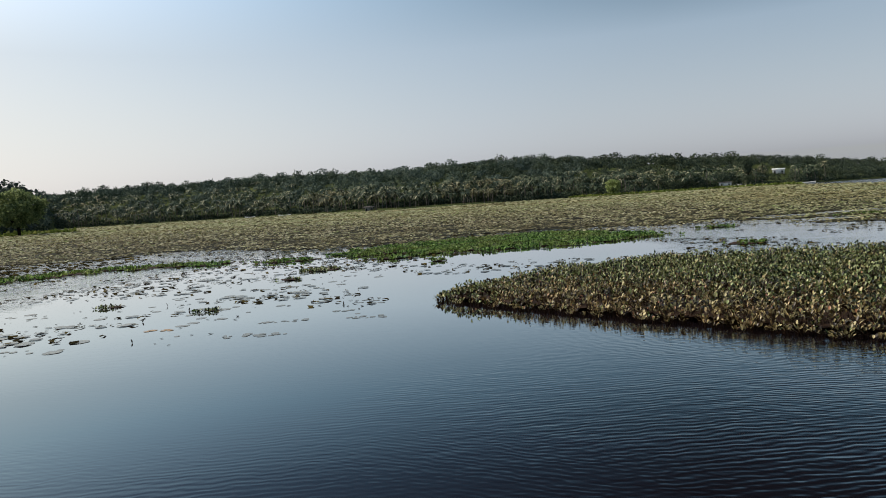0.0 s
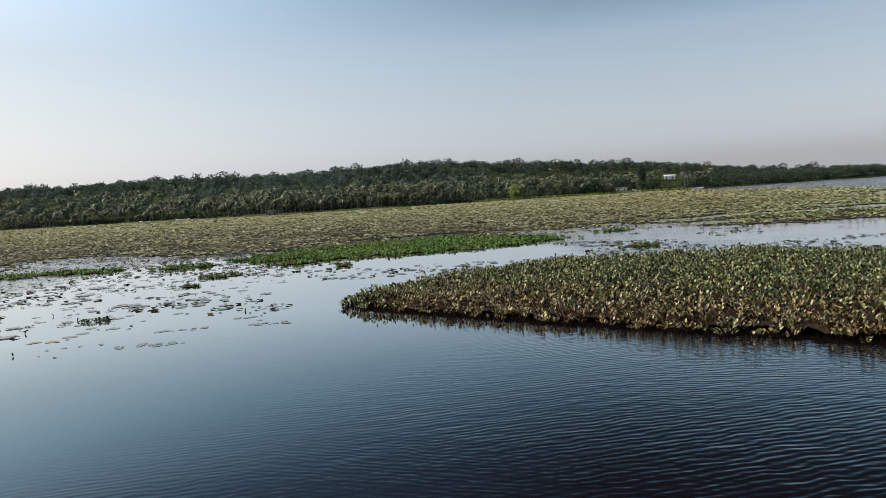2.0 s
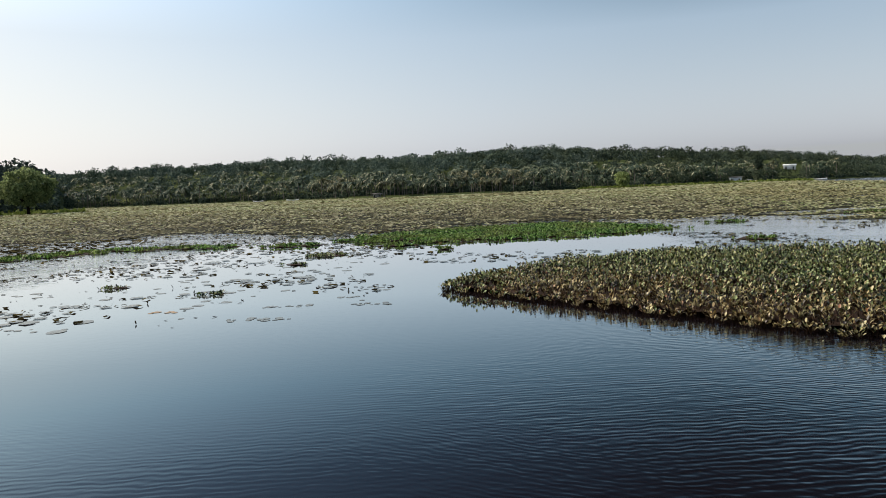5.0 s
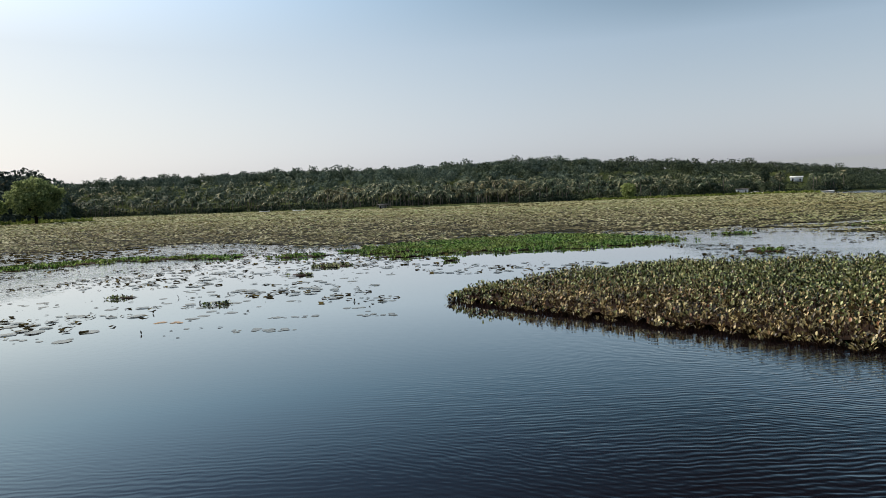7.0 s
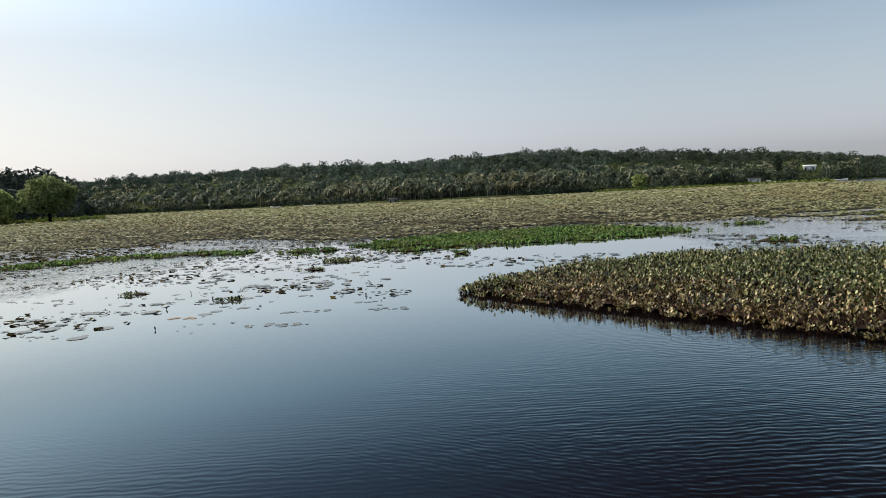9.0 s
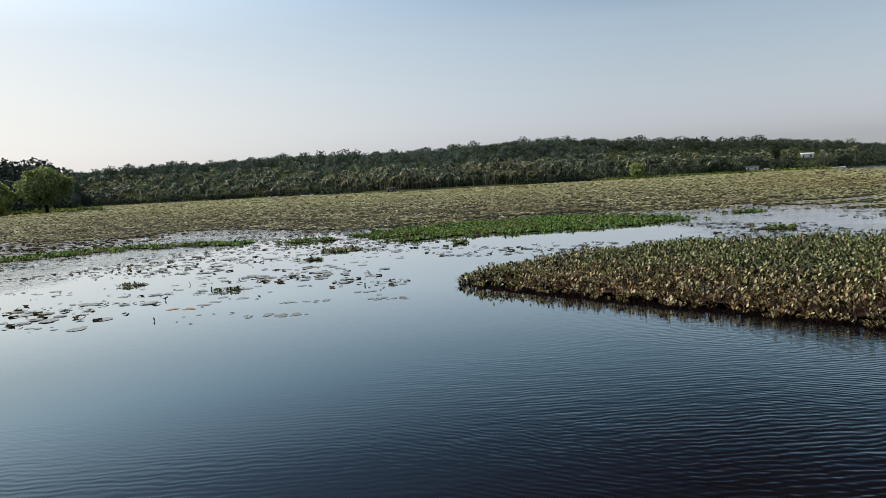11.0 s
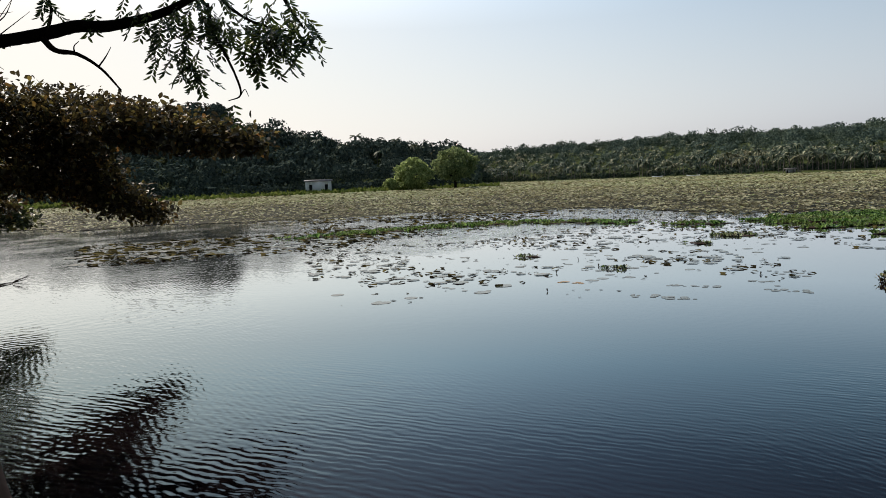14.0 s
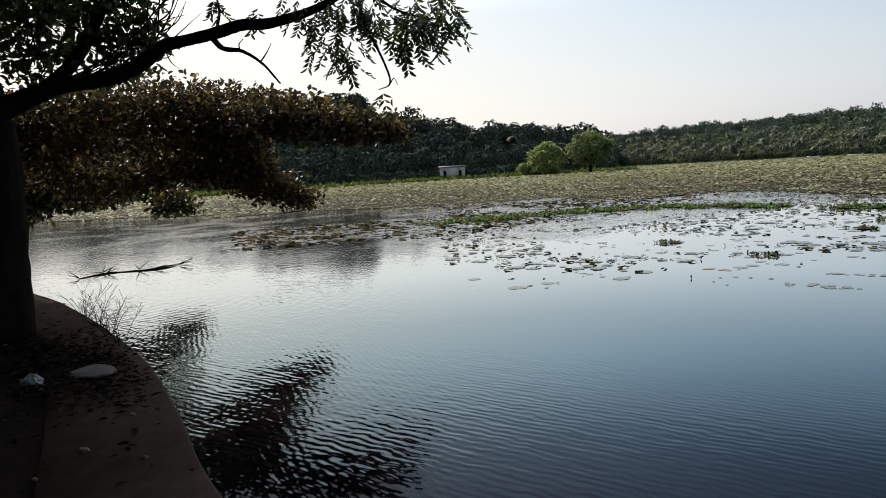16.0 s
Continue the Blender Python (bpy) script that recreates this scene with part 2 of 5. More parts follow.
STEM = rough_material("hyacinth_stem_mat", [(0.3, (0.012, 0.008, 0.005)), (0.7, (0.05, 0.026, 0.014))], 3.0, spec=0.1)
MAT_LEAF = leaf_material("mat_leaf", [(0.0, (0.07, 0.06, 0.032)), (0.45, (0.20, 0.185, 0.10)), (0.88, (0.44, 0.42, 0.27)), (1.0, (0.17, 0.22, 0.08))],
                         [(0.0, (0.03, 0.022, 0.012)), (1.0, (0.12, 0.085, 0.04))], 0.09, 0.6, 0.12, spec=0.04, patch_lo=0.46, patch_hi=0.56)
MAT_GRASS = leaf_material("mat_grass", [(0.0, (0.14, 0.145, 0.068)), (0.5, (0.28, 0.285, 0.15)), (0.85, (0.42, 0.42, 0.25)), (1.0, (0.20, 0.27, 0.09))],
                          [(0.0, (0.12, 0.085, 0.035)), (1.0, (0.24, 0.18, 0.08))], 0.025, 0.7, 0.2, spec=0.05)
MAT_BED = rough_material("mat_bed", [(0.40, (0.008, 0.008, 0.006)), (0.56, (0.035, 0.034, 0.017)), (0.70, (0.11, 0.105, 0.05))], 0.12, 0.8, 1.0, 0.25, fine=1.6, stretch=(1, 1.6, 1), spec=0.03)
PAD = leaf_material("lily_pad_leaf", [(0.0, (0.022, 0.028, 0.014)), (0.5, (0.045, 0.05, 0.026)), (1.0, (0.085, 0.078, 0.042))], None, rough=0.18, through_light=0.03, spec=0.7)
CURL = leaf_material("curled_leaf_dark", [(0.0, (0.012, 0.012, 0.007)), (0.6, (0.035, 0.03, 0.014)), (1.0, (0.10, 0.08, 0.03))], None, rough=0.9, through_light=0.1, spec=0.0)
DRY = leaf_material("dry_leaf", [(0.0, (0.12, 0.07, 0.03)), (0.6, (0.30, 0.19, 0.09)), (1.0, (0.42, 0.30, 0.17))], None, rough=0.6, through_light=0.15)
PALM_LEAF = leaf_material("palm_frond_leaf", [(0.0, (0.016, 0.030, 0.018)), (0.5, (0.06, 0.085, 0.048)), (0.8, (0.15, 0.17, 0.095)), (1.0, (0.42, 0.40, 0.26))], [(0.0, (0.05, 0.045, 0.02)), (0.6, (0.22, 0.19, 0.09)), (1.0, (0.55, 0.45, 0.26))], patch_scale=0.02, rough=0.6, through_light=0.2, spec=0.15, patch_lo=0.5, patch_hi=0.62)
PALM_TRUNK = rough_material("palm_bark", [(0.3, (0.07, 0.06, 0.055)), (0.7, (0.21, 0.18, 0.16))], 0.6)
# aerial haze put into the leaf colours: bluish and pale, most on the hill
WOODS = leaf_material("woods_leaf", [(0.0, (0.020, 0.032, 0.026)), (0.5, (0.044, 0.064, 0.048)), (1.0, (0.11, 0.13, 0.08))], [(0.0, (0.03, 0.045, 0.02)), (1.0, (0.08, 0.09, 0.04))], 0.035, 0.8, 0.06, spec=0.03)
# the near wood's colour also holds its backlit shade
HAZY_NEAR_WOOD = leaf_material("hazy_near_leaf", [(0.0, (0.030, 0.042, 0.036)), (0.6, (0.065, 0.085, 0.07)), (1.0, (0.12, 0.14, 0.10))], None, rough=0.95, through_light=0.02, spec=0.0)
HAZY_HILL_WOOD = leaf_material("hazy_hill_leaf", [(0.0, (0.044, 0.066, 0.057)), (0.5, (0.088, 0.122, 0.10)), (1.0, (0.17, 0.21, 0.155))], [(0.0, (0.04, 0.06, 0.03)), (1.0, (0.10, 0.12, 0.06))], 0.035, 0.8, 0.06, spec=0.03)
DEEP_TREE = leaf_material("deep_green_leaf", [(0.0, (0.08, 0.115, 0.05)), (0.6, (0.20, 0.25, 0.10)), (1.0, (0.36, 0.41, 0.18))], None, rough=0.7, through_light=0.45, spec=0.1)
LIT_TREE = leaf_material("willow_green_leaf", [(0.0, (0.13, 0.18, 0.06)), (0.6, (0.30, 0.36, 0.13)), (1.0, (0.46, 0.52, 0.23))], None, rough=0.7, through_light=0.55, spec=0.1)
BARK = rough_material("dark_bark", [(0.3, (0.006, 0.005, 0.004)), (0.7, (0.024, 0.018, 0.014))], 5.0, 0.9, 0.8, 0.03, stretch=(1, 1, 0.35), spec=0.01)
TREE_LEAF = leaf_material("pinnate_leaf", [(0.0, (0.03, 0.05, 0.015)), (0.6, (0.06, 0.09, 0.025)), (1.0, (0.15, 0.17, 0.05))], None, rough=0.4, through_light=0.45)
ALMOND_LEAF = leaf_material("almond_leaf", [(0.0, (0.034, 0.026, 0.014)), (0.55, (0.065, 0.052, 0.022)), (0.84, (0.13, 0.105, 0.036)), (0.93, (0.20, 0.10, 0.03)), (1.0, (0.28, 0.24, 0.07))], None, rough=0.5, through_light=0.36, spec=0.2)
GOLD_LEAF = leaf_material("golden_leaf", [(0.0, (0.02, 0.026, 0.010)), (0.6, (0.06, 0.07, 0.022)), (0.9, (0.18, 0.19, 0.06)), (1.0, (0.34, 0.24, 0.06))], None, rough=0.45, through_light=0.4, spec=0.3)
GRASS = leaf_material("shore_grass_leaf", [(0.0, (0.07, 0.10, 0.02)), (0.6, (0.14, 0.18, 0.04)), (1.0, (0.22, 0.24, 0.07))], None, rough=0.7, spec=0.05)
LAND = rough_material("land_earth", [(0.3, (0.03, 0.04, 0.015)), (0.55, (0.06, 0.075, 0.025)), (0.75, (0.10, 0.10, 0.04))], 0.03, 0.95, 0.6, 0.3, fine=0.7, spec=0.03)
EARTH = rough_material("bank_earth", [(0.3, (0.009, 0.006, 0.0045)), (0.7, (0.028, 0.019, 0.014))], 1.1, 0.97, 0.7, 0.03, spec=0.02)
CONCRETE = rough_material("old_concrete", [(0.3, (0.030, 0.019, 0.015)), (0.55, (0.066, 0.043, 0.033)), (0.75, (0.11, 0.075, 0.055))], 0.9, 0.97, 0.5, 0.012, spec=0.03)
STONE = rough_material("laterite_stone", [(0.3, (0.10, 0.06, 0.045)), (0.7, (0.24, 0.17, 0.12))], 2.0, 0.95, 0.8, 0.03)
PALE = rough_material("pale_stone", [(0.3, (0.06, 0.053, 0.047)), (0.7, (0.13, 0.12, 0.105))], 4.0, 0.8, 0.4, 0.01)
WHITE = rough_material("white_paint", [(0.3, (0.60, 0.60, 0.58)), (0.7, (0.82, 0.82, 0.80))], 0.6, 0.7, 0.1, 0.01)
WALL = rough_material("weathered_plaster", [(0.3, (0.20, 0.19, 0.175)), (0.7, (0.38, 0.37, 0.35))], 0.5, 0.9, 0.2, 0.02)
ROOF = rough_material("sheet_roof", [(0.3, (0.10, 0.09, 0.085)), (0.7, (0.2, 0.18, 0.17))], 0.7, 0.7, 0.2, 0.02)
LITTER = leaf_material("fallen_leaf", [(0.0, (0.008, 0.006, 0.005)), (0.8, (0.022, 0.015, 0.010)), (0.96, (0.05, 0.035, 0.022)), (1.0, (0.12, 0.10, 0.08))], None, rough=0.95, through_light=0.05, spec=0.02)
BAG_PLASTIC = rough_material("dirty_plastic", [(0.3, (0.2, 0.2, 0.195)), (0.7, (0.36, 0.36, 0.35))], 6.0, 0.5, 0.3, 0.01)
DARK = rough_material("dark_opening", [(0.3, (0.012, 0.012, 0.012)), (0.7, (0.03, 0.03, 0.03))], 1.0)


# ---------------------------------------------------------------- mesh tools
def mesh_from(name, V, faces, material, smooth=False):
    """faces: list of (n, k) index arrays."""
    me = bpy.data.meshes.new(name)
    V = np.asarray(V, dtype=np.float32).reshape(-1, 3)
    faces = [np.asarray(f, dtype=np.int32) for f in faces if len(f)]
    me.vertices.add(len(V))
    me.vertices.foreach_set("co", V.ravel())
    loops = np.concatenate([f.ravel() for f in faces])
    sizes = np.concatenate([np.full(len(f), f.shape[1], dtype=np.int32) for f in faces])
    starts = np.concatenate([[0], np.cumsum(sizes)[:-1]]).astype(np.int32)
    me.loops.add(len(loops))
    me.loops.foreach_set("vertex_index", loops)
    me.polygons.add(len(sizes))
    me.polygons.foreach_set("loop_start", starts)
    me.polygons.foreach_set("loop_total", sizes)
    if smooth:
        me.polygons.foreach_set("use_smooth", np.ones(len(sizes), dtype=bool))
    me.materials.append(material)
    me.update(calc_edges=True)
    me.validate()
    return me


def put(name, me, parent=None, label="", category="", group="", kind=""):
    ob = new(name, me)
    if parent:
        ob.parent = parent
    return tagged(ob, label, category, group, kind)


def holder(name, place, label, category, group="", kind=""):
    ob = new(name)
    ob.location = place
    ob.empty_display_size = 0.3
    return tagged(ob, label, category, group, kind)


SPOON = (np.array([(0, 0, 0), (0.22, -0.33, 0.05), (0.22, 0.33, 0.05), (0.55, -0.5, 0.1), (0.55, 0, -0.01), (0.55, 0.5, 0.1), (0.86, -0.32, 0.05), (0.86, 0.32, 0.05), (1, 0, -0.03)]),
         np.array([(0, 1, 4), (0, 4, 2), (1, 3, 4), (2, 4, 5), (3, 6, 4), (4, 7, 5), (6, 8, 4), (4, 8, 7)]))
LEAF6 = (np.array([(0, 0, 0), (0.35, -0.5, 0.10), (0.35, 0.5, 0.10), (0.5, 0, -0.02), (0.75, -0.36, 0.06), (0.75, 0.36, 0.06), (1, 0, -0.06)]),
         np.array([(0, 1, 3), (0, 3, 2), (1, 4, 3), (3, 5, 2), (4, 6, 3), (3, 6, 5)]))
KITE = (np.array([(0, 0, 0), (0.45, -0.5, 0.06), (0.45, 0.5, 0.06), (1, 0, -0.08)]), np.array([(0, 1, 3), (0, 3, 2)]))
CLUMP = (np.array([(0, 0, 0), (0.25, -0.45, 0.12), (0.3, 0.5, 0.05), (0.8, -0.35, -0.05), (0.72, 0.28, 0.1), (1.05, 0.0, -0.1)]),
         np.array([(0, 1, 2), (1, 4, 2), (1, 3, 4), (3, 5, 4)]))
PETAL8 = (np.array([(0.5 + 0.5 * math.cos(k * math.pi / 4), 0.5 * math.sin(k * math.pi / 4), 0.03 * (k % 2)) for k in range(8)]), np.array([tuple(range(8))]))


def scatter(P, A, Nm, L, W, shape, offset=0):
    """One copy of shape at each place: A the way of the leaf, Nm its upper side, L long, W wide."""
    A = A / np.linalg.norm(A, axis=1, keepdims=True)
    S = np.cross(Nm, A)
    S /= np.linalg.norm(S, axis=1, keepdims=True) + 1e-9
    U = np.cross(A, S)
    tv, tf = shape
    L, W = np.broadcast_to(L, len(P)), np.broadcast_to(W, len(P))
    V = (P[:, None] + tv[None, :, 0:1] * (A * L[:, None])[:, None] + tv[None, :, 1:2] * (S * W[:, None])[:, None]
         + tv[None, :, 2:3] * (U * L[:, None])[:, None])
    F = tf[None] + (np.arange(len(P)) * len(tv))[:, None, None] + offset
    return V.reshape(-1, 3), F.reshape(-1, tf.shape[1])


def joined(*lots):
    """Several (V, F) of one face size into one."""
    Vs, Fs, n = [], [], 0
    for V, F in lots:
        Vs.append(V)
        Fs.append(F + n)
        n += len(V)
    return np.concatenate(Vs), np.concatenate(Fs)


def unit(n):
    v = rng.normal(size=(n, 3))
    return v / np.linalg.norm(v, axis=1, keepdims=True)


def tube(path, radii, sides=8, wobble=0.0):
    path, n = np.asarray(path, float), len(path)
    V, F = [], []
    for i, (p, r) in enumerate(zip(path, radii)):
        d = path[min(i + 1, n - 1)] - path[max(i - 1, 0)]
        d /= np.linalg.norm(d)
        s = np.cross(d, (0.31, 0.2, 0.93) if abs(d[2]) < 0.9 else (1, 0, 0))
        s /= np.linalg.norm(s)
        u = np.cross(d, s)
        for k in range(sides):
            w = 2 * math.pi * k / sides
            V.append(p + (s * math.cos(w) + u * math.sin(w)) * r * (1 + wobble * rng.uniform(-1, 1)))
    for i in range(n - 1):
        for k in range(sides):
            k2 = (k + 1) % sides
            F.append((i * sides + k, i * sides + k2, (i + 1) * sides + k2, (i + 1) * sides + k))
    return np.array(V), np.array(F)


def curve_through(points, steps=6):
    """A smooth line through points, with radii as the fourth number."""
    p = np.asarray(points, float)
    q = np.vstack([2 * p[0] - p[1], p, 2 * p[-1] - p[-2]])
    out = []
    for i in range(1, len(q) - 2):
        for s in range(steps):
            t = s / steps
            out.append(0.5 * (2 * q[i] + (q[i + 1] - q[i - 1]) * t + (2 * q[i - 1] - 5 * q[i] + 4 * q[i + 1] - q[i + 2]) * t * t
                              + (3 * q[i] - q[i - 1] - 3 * q[i + 1] + q[i + 2]) * t ** 3))
    out.append(p[-1])
    return np.array(out)


def limb(points, sides=8, steps=6, wobble=0.06):
    c = curve_through(points, steps)
    return tube(c[:, :3], np.maximum(c[:, 3], 0.002), sides, wobble)


def box(lo, hi):
    (x0, y0, z0), (x1, y1, z1) = lo, hi
    V = np.array([(x, y, z) for z in (z0, z1) for x, y in ((x0, y0), (x1, y0), (x1, y1), (x0, y1))], float)
    F = np.array([(3, 2, 1, 0), (4, 5, 6, 7), (0, 1, 5, 4), (1, 2, 6, 5), (2, 3, 7, 6), (3, 0, 4, 7)])
    return V, F


def polar(az, d, z=0.0):
    return np.array((d * math.sin(radians(az)), d * math.cos(radians(az)), z))


def aim(az, d, rise):
    """A place at azimuth and distance, at the height that a rise (tangent) from the eye gives."""
    return polar(az, d, 3.0 + rise * d)


def field(x, y, scale, seed=0.0):
    """Smooth noise about 0 over the plan, -1 to 1."""
    return np.array([noise.noise((px * scale + seed, py * scale - seed, seed)) for px, py in zip(np.ravel(x), np.ravel(y))]).reshape(np.shape(x))


# ---------------------------------------------------------------- the lake and the land
SHORE = np.array([(-179, 120), (-110, 110), (-95, 120), (-85, 140), (-75, 165), (-64, 200), (-53, 240), (-43, 268), (-36, 276), (-31.6, 280), (-30.6, 300), (-29.8, 520), (-24, 490), (-17.5, 455), (-12, 410), (-6.7, 350), (0, 362),
                  (8.6, 400), (16, 405), (20.6, 470), (24, 500), (27, 545), (31, 610), (35, 740), (38, 850), (45, 900), (70, 900), (100, 700)])
CREST = np.array([(-90, 0.07), (-75, 0.072), (-62, 0.078), (-56, 0.095), (-53, 0.103), (-50.7, 0.112), (-49, 0.104), (-47.8, 0.09), (-44.8, 0.08), (-42, 0.066), (-36.4, 0.056), (-33.7, 0.05), (-31.5, 0.045), (-29.5, 0.044), (-24, 0.0495), (-15.6, 0.054),
                  (-9, 0.0545), (-2.4, 0.056), (3.2, 0.0585), (8.7, 0.056), (15, 0.049), (19.2, 0.042), (22.4, 0.040), (25.6, 0.033), (28.4, 0.0255), (32, 0.020), (35, 0.017), (38, 0.0125), (50, 0.011), (100, 0.010)])


def shore(az):
    return np.interp(az, SHORE[:, 0], SHORE[:, 1])


def crest(az):
    return np.interp(az, CREST[:, 0], CREST[:, 1])


def land_height(az, d):
    """The banks stand a little over the water and rise to a low wooded hill."""
    s = shore(az)
    top = 3.0 + crest(az) * (s + 150) - 9.6
    u = np.clip((d - s - 12) / 140.0, 0, 1)
    rise = np.maximum(top - 1.0, 0) * (u * u * (3 - 2 * u))
    return np.where(d < s, -0.6, np.minimum(0.15 + (d - s) * 0.1, 1.0) + rise)


def build_water():
    g = 4000.0
    me = mesh_from("water", [(-g, -g, 0), (g, -g, 0), (g, g, 0), (-g, g, 0)], [np.array([(0, 1, 2, 3)])], WATER)
    put("water", me, label="calm dark blue lake water with fine ripples", category="lake", kind="structure")


def build_land():
    azs = np.arange(-110, 100.1, 0.5)
    steps = np.array([-6, 0, 3, 8, 20, 45, 80, 115, 150, 220, 500, 1200, 2600])
    AZ, ST = np.meshgrid(azs, steps, indexing="ij")
    D = shore(AZ) + ST + np.where(ST < 10, 1.5 * np.sin(AZ * 3.1), 0)
    Z = land_height(AZ, shore(AZ) + ST)
    V = np.stack([D * np.sin(np.radians(AZ)), D * np.cos(np.radians(AZ)), Z], -1).reshape(-1, 3)
    n, k = AZ.shape
    i = (np.arange(n - 1)[:, None] * k + np.arange(k - 1)[None]).ravel()
    put("ground", mesh_from("ground", V, [np.stack([i, i + 1, i + k + 1, i + k], 1)], LAND, True), label="low grassy shore and wooded hill across the lake", category="ground", kind="structure")


# ---------------------------------------------------------------- woods and palms
def crown_points(n, spread, flat=1.0):
    """Places on a lumpy crown: many small balls of leaves set on a larger one."""
    u = unit(n)
    u[:, 2] = np.abs(u[:, 2]) * 1.15 - 0.35
    lump = 1 + 0.28 * np.sin(u[:, 0:1] * 7 + u[:, 1:2] * 5 + rng.uniform(0, 6)) * np.cos(u[:, 2:3] * 6)
    return u * lump * rng.uniform(0.72, 1.0, (n, 1)) * np.array([spread, spread, spread * flat]), u


def woods_lot(places, sizes, per, leaf):
    Ps, As, Ns, Ls = [], [], [], []
    for p, s in zip(places, sizes):
        q, u = crown_points(per, s * 0.5, rng.uniform(0.8, 1.15))
        Ps.append(q + p + (0, 0, s * 0.34))
        w = u + unit(per) * 0.8
        As.append(np.cross(w, unit(per)) + (0, 0, -0.25))
        Ns.append(w + (0, 0, 0.5))
        Ls.append(leaf * s / 8 * rng.uniform(0.7, 1.5, per))
    L = np.concatenate(Ls)
    return scatter(np.concatenate(Ps), np.concatenate(As), np.concatenate(Ns), L, L * 0.85, KITE)


def palm_crown_lot(fronds=19, length=3.6):
    tv, tf = [], []
    for k in range(fronds):
        w = 2 * math.pi * (k + rng.uniform(-0.3, 0.3)) / fronds
        lift = rng.uniform(-0.4, 1.7)
        out, side = np.array((math.cos(w), math.sin(w), 0)), np.array((-math.sin(w), math.cos(w), 0))
        n = len(tv)
        ln = length * rng.uniform(0.8, 1.1)
        for j in range(6):
            u = j / 5
            c = out * ln * u * (1 - 0.18 * u) + np.array((0, 0, ln * (lift * 0.55 * u - (0.55 + 0.35 * rng.random()) * u * u)))
            half = 0.34 * math.sin(math.pi * min(1, 0.12 + 0.86 * u)) + 0.03
            tv += [c + side * half - (0, 0, half * 0.75), c, c - side * half - (0, 0, half * 0.75)]
            if j:
                b = n + 3 * j
                tf += [(b - 3, b, b + 1, b - 2), (b - 2, b + 1, b + 2, b - 1)]
    return np.array(tv), np.array(tf)


def palm_trunk_lot(height, bend):
    pts = [(bend * (u ** 2) * height, 0.1 * math.sin(3 * u), height * u, 0.20 - 0.07 * u) for u in np.linspace(0, 1, 7)]
    c = np.array(pts)
    return tube(c[:, :3], c[:, 3], 6, 0.05)


def build_palms():
    """The row of coconut palms along the water's edge, one by one; the ones behind as one lot."""
    kinds = []
    for k in range(9):
        h, bend = rng.uniform(5.0, 10.5), rng.uniform(-0.25, 0.25)
        tr = mesh_from("palm_trunk", *((lambda vf: (vf[0], [vf[1]]))(palm_trunk_lot(h, bend))), PALM_TRUNK, True)
        V, F = palm_crown_lot()
        cr = mesh_from("palm_crown", V + (bend * h, 0, h), [F], PALM_LEAF)
        kinds.append((tr, cr))
    made = []
    for k, (tr, cr) in enumerate(kinds):
        ob = holder("coconut_palm", (0, 0, -50), "tall slender coconut palm on the far lake shore", "palm tree", "palms along the far shore")
        put("trunk", tr, ob)
        put("crown", cr, ob)
        made.append(ob)
    first = set()
    for k in range(290):
        az = -29 + 56 * (k + rng.uniform(0, 0.9)) / 290
        d = shore(az) + 3 + 34 * rng.random() ** 1.4
        if clearing(az, d):
            continue
        m = pose(*polar(az, d, float(land_height(az, d)) - 0.2), 0, 0, rng.uniform(0, 360)) @ Matrix.Diagonal([rng.uniform(0.7, 1.15)] * 3 + [1])
        j = int(rng.integers(9))
        if j not in first:
            first.add(j)
            made[j].matrix_world = m
        else:
            c = copy_thing(made[j], Matrix())
            c.matrix_world = m
    for az, off, size in ((-47.6, 120, 1.2), (-46.2, 112, 1.1), (-43.6, 118, 1.25), (-42.4, 100, 1.1), (-40.9, 108, 1.25), (-40.2, 116, 1.3), (-39.6, 104, 1.35), (-38.6, 110, 1.2), (-37.9, 100, 1.15), (-36.4, 112, 1.2), (-35.0, 104, 1.1), (-33.4, 100, 1.1)):
        d = shore(az) + off
        c = copy_thing(made[int(rng.integers(9))], Matrix())
        c.matrix_world = pose(*polar(az, d, float(land_height(az, d)) - 0.2), 0, 0, rng.uniform(0, 360)) @ Matrix.Diagonal((size, size, size, 1))
        c["label"], c["group"] = "tall coconut palm rising out of the near wood", "palms in the near wood"
    # near palms take the wood's darker leaf: backlit shade put into their colour
    for count, az0, az1, material, where in ((650, -30, 27, PALM_LEAF, "far shore"), (70, -75, -33, HAZY_NEAR_WOOD, "edge of the near wood")):
        lots = []
        for k in range(count):
            az = rng.uniform(az0, az1)
            d = shore(az) + rng.uniform(16, 70 if az < -31 else 85 if az < -12 else 50)
            if clearing(az, d):
                continue
            V, F = palm_crown_lot(13, 2.8)
            top = float(land_height(az, d)) + rng.uniform(6, 11)
            lots.append((V * rng.uniform(0.8, 1.1) + polar(az, d, top), F))
        V, F = joined(*lots)
        put("palm_grove", mesh_from("palm_grove", V, [F], material), label="dense grove of coconut palm crowns on the " + where, category="palm grove", kind="stuff")


def clearing(az, d):
    """The gap in the trees in front of the white house."""
    return (abs(az - 24.0) < 0.9 and d < shore(az) + 84) or (19.7 < az < 21.7 and d < shore(az) + 22)


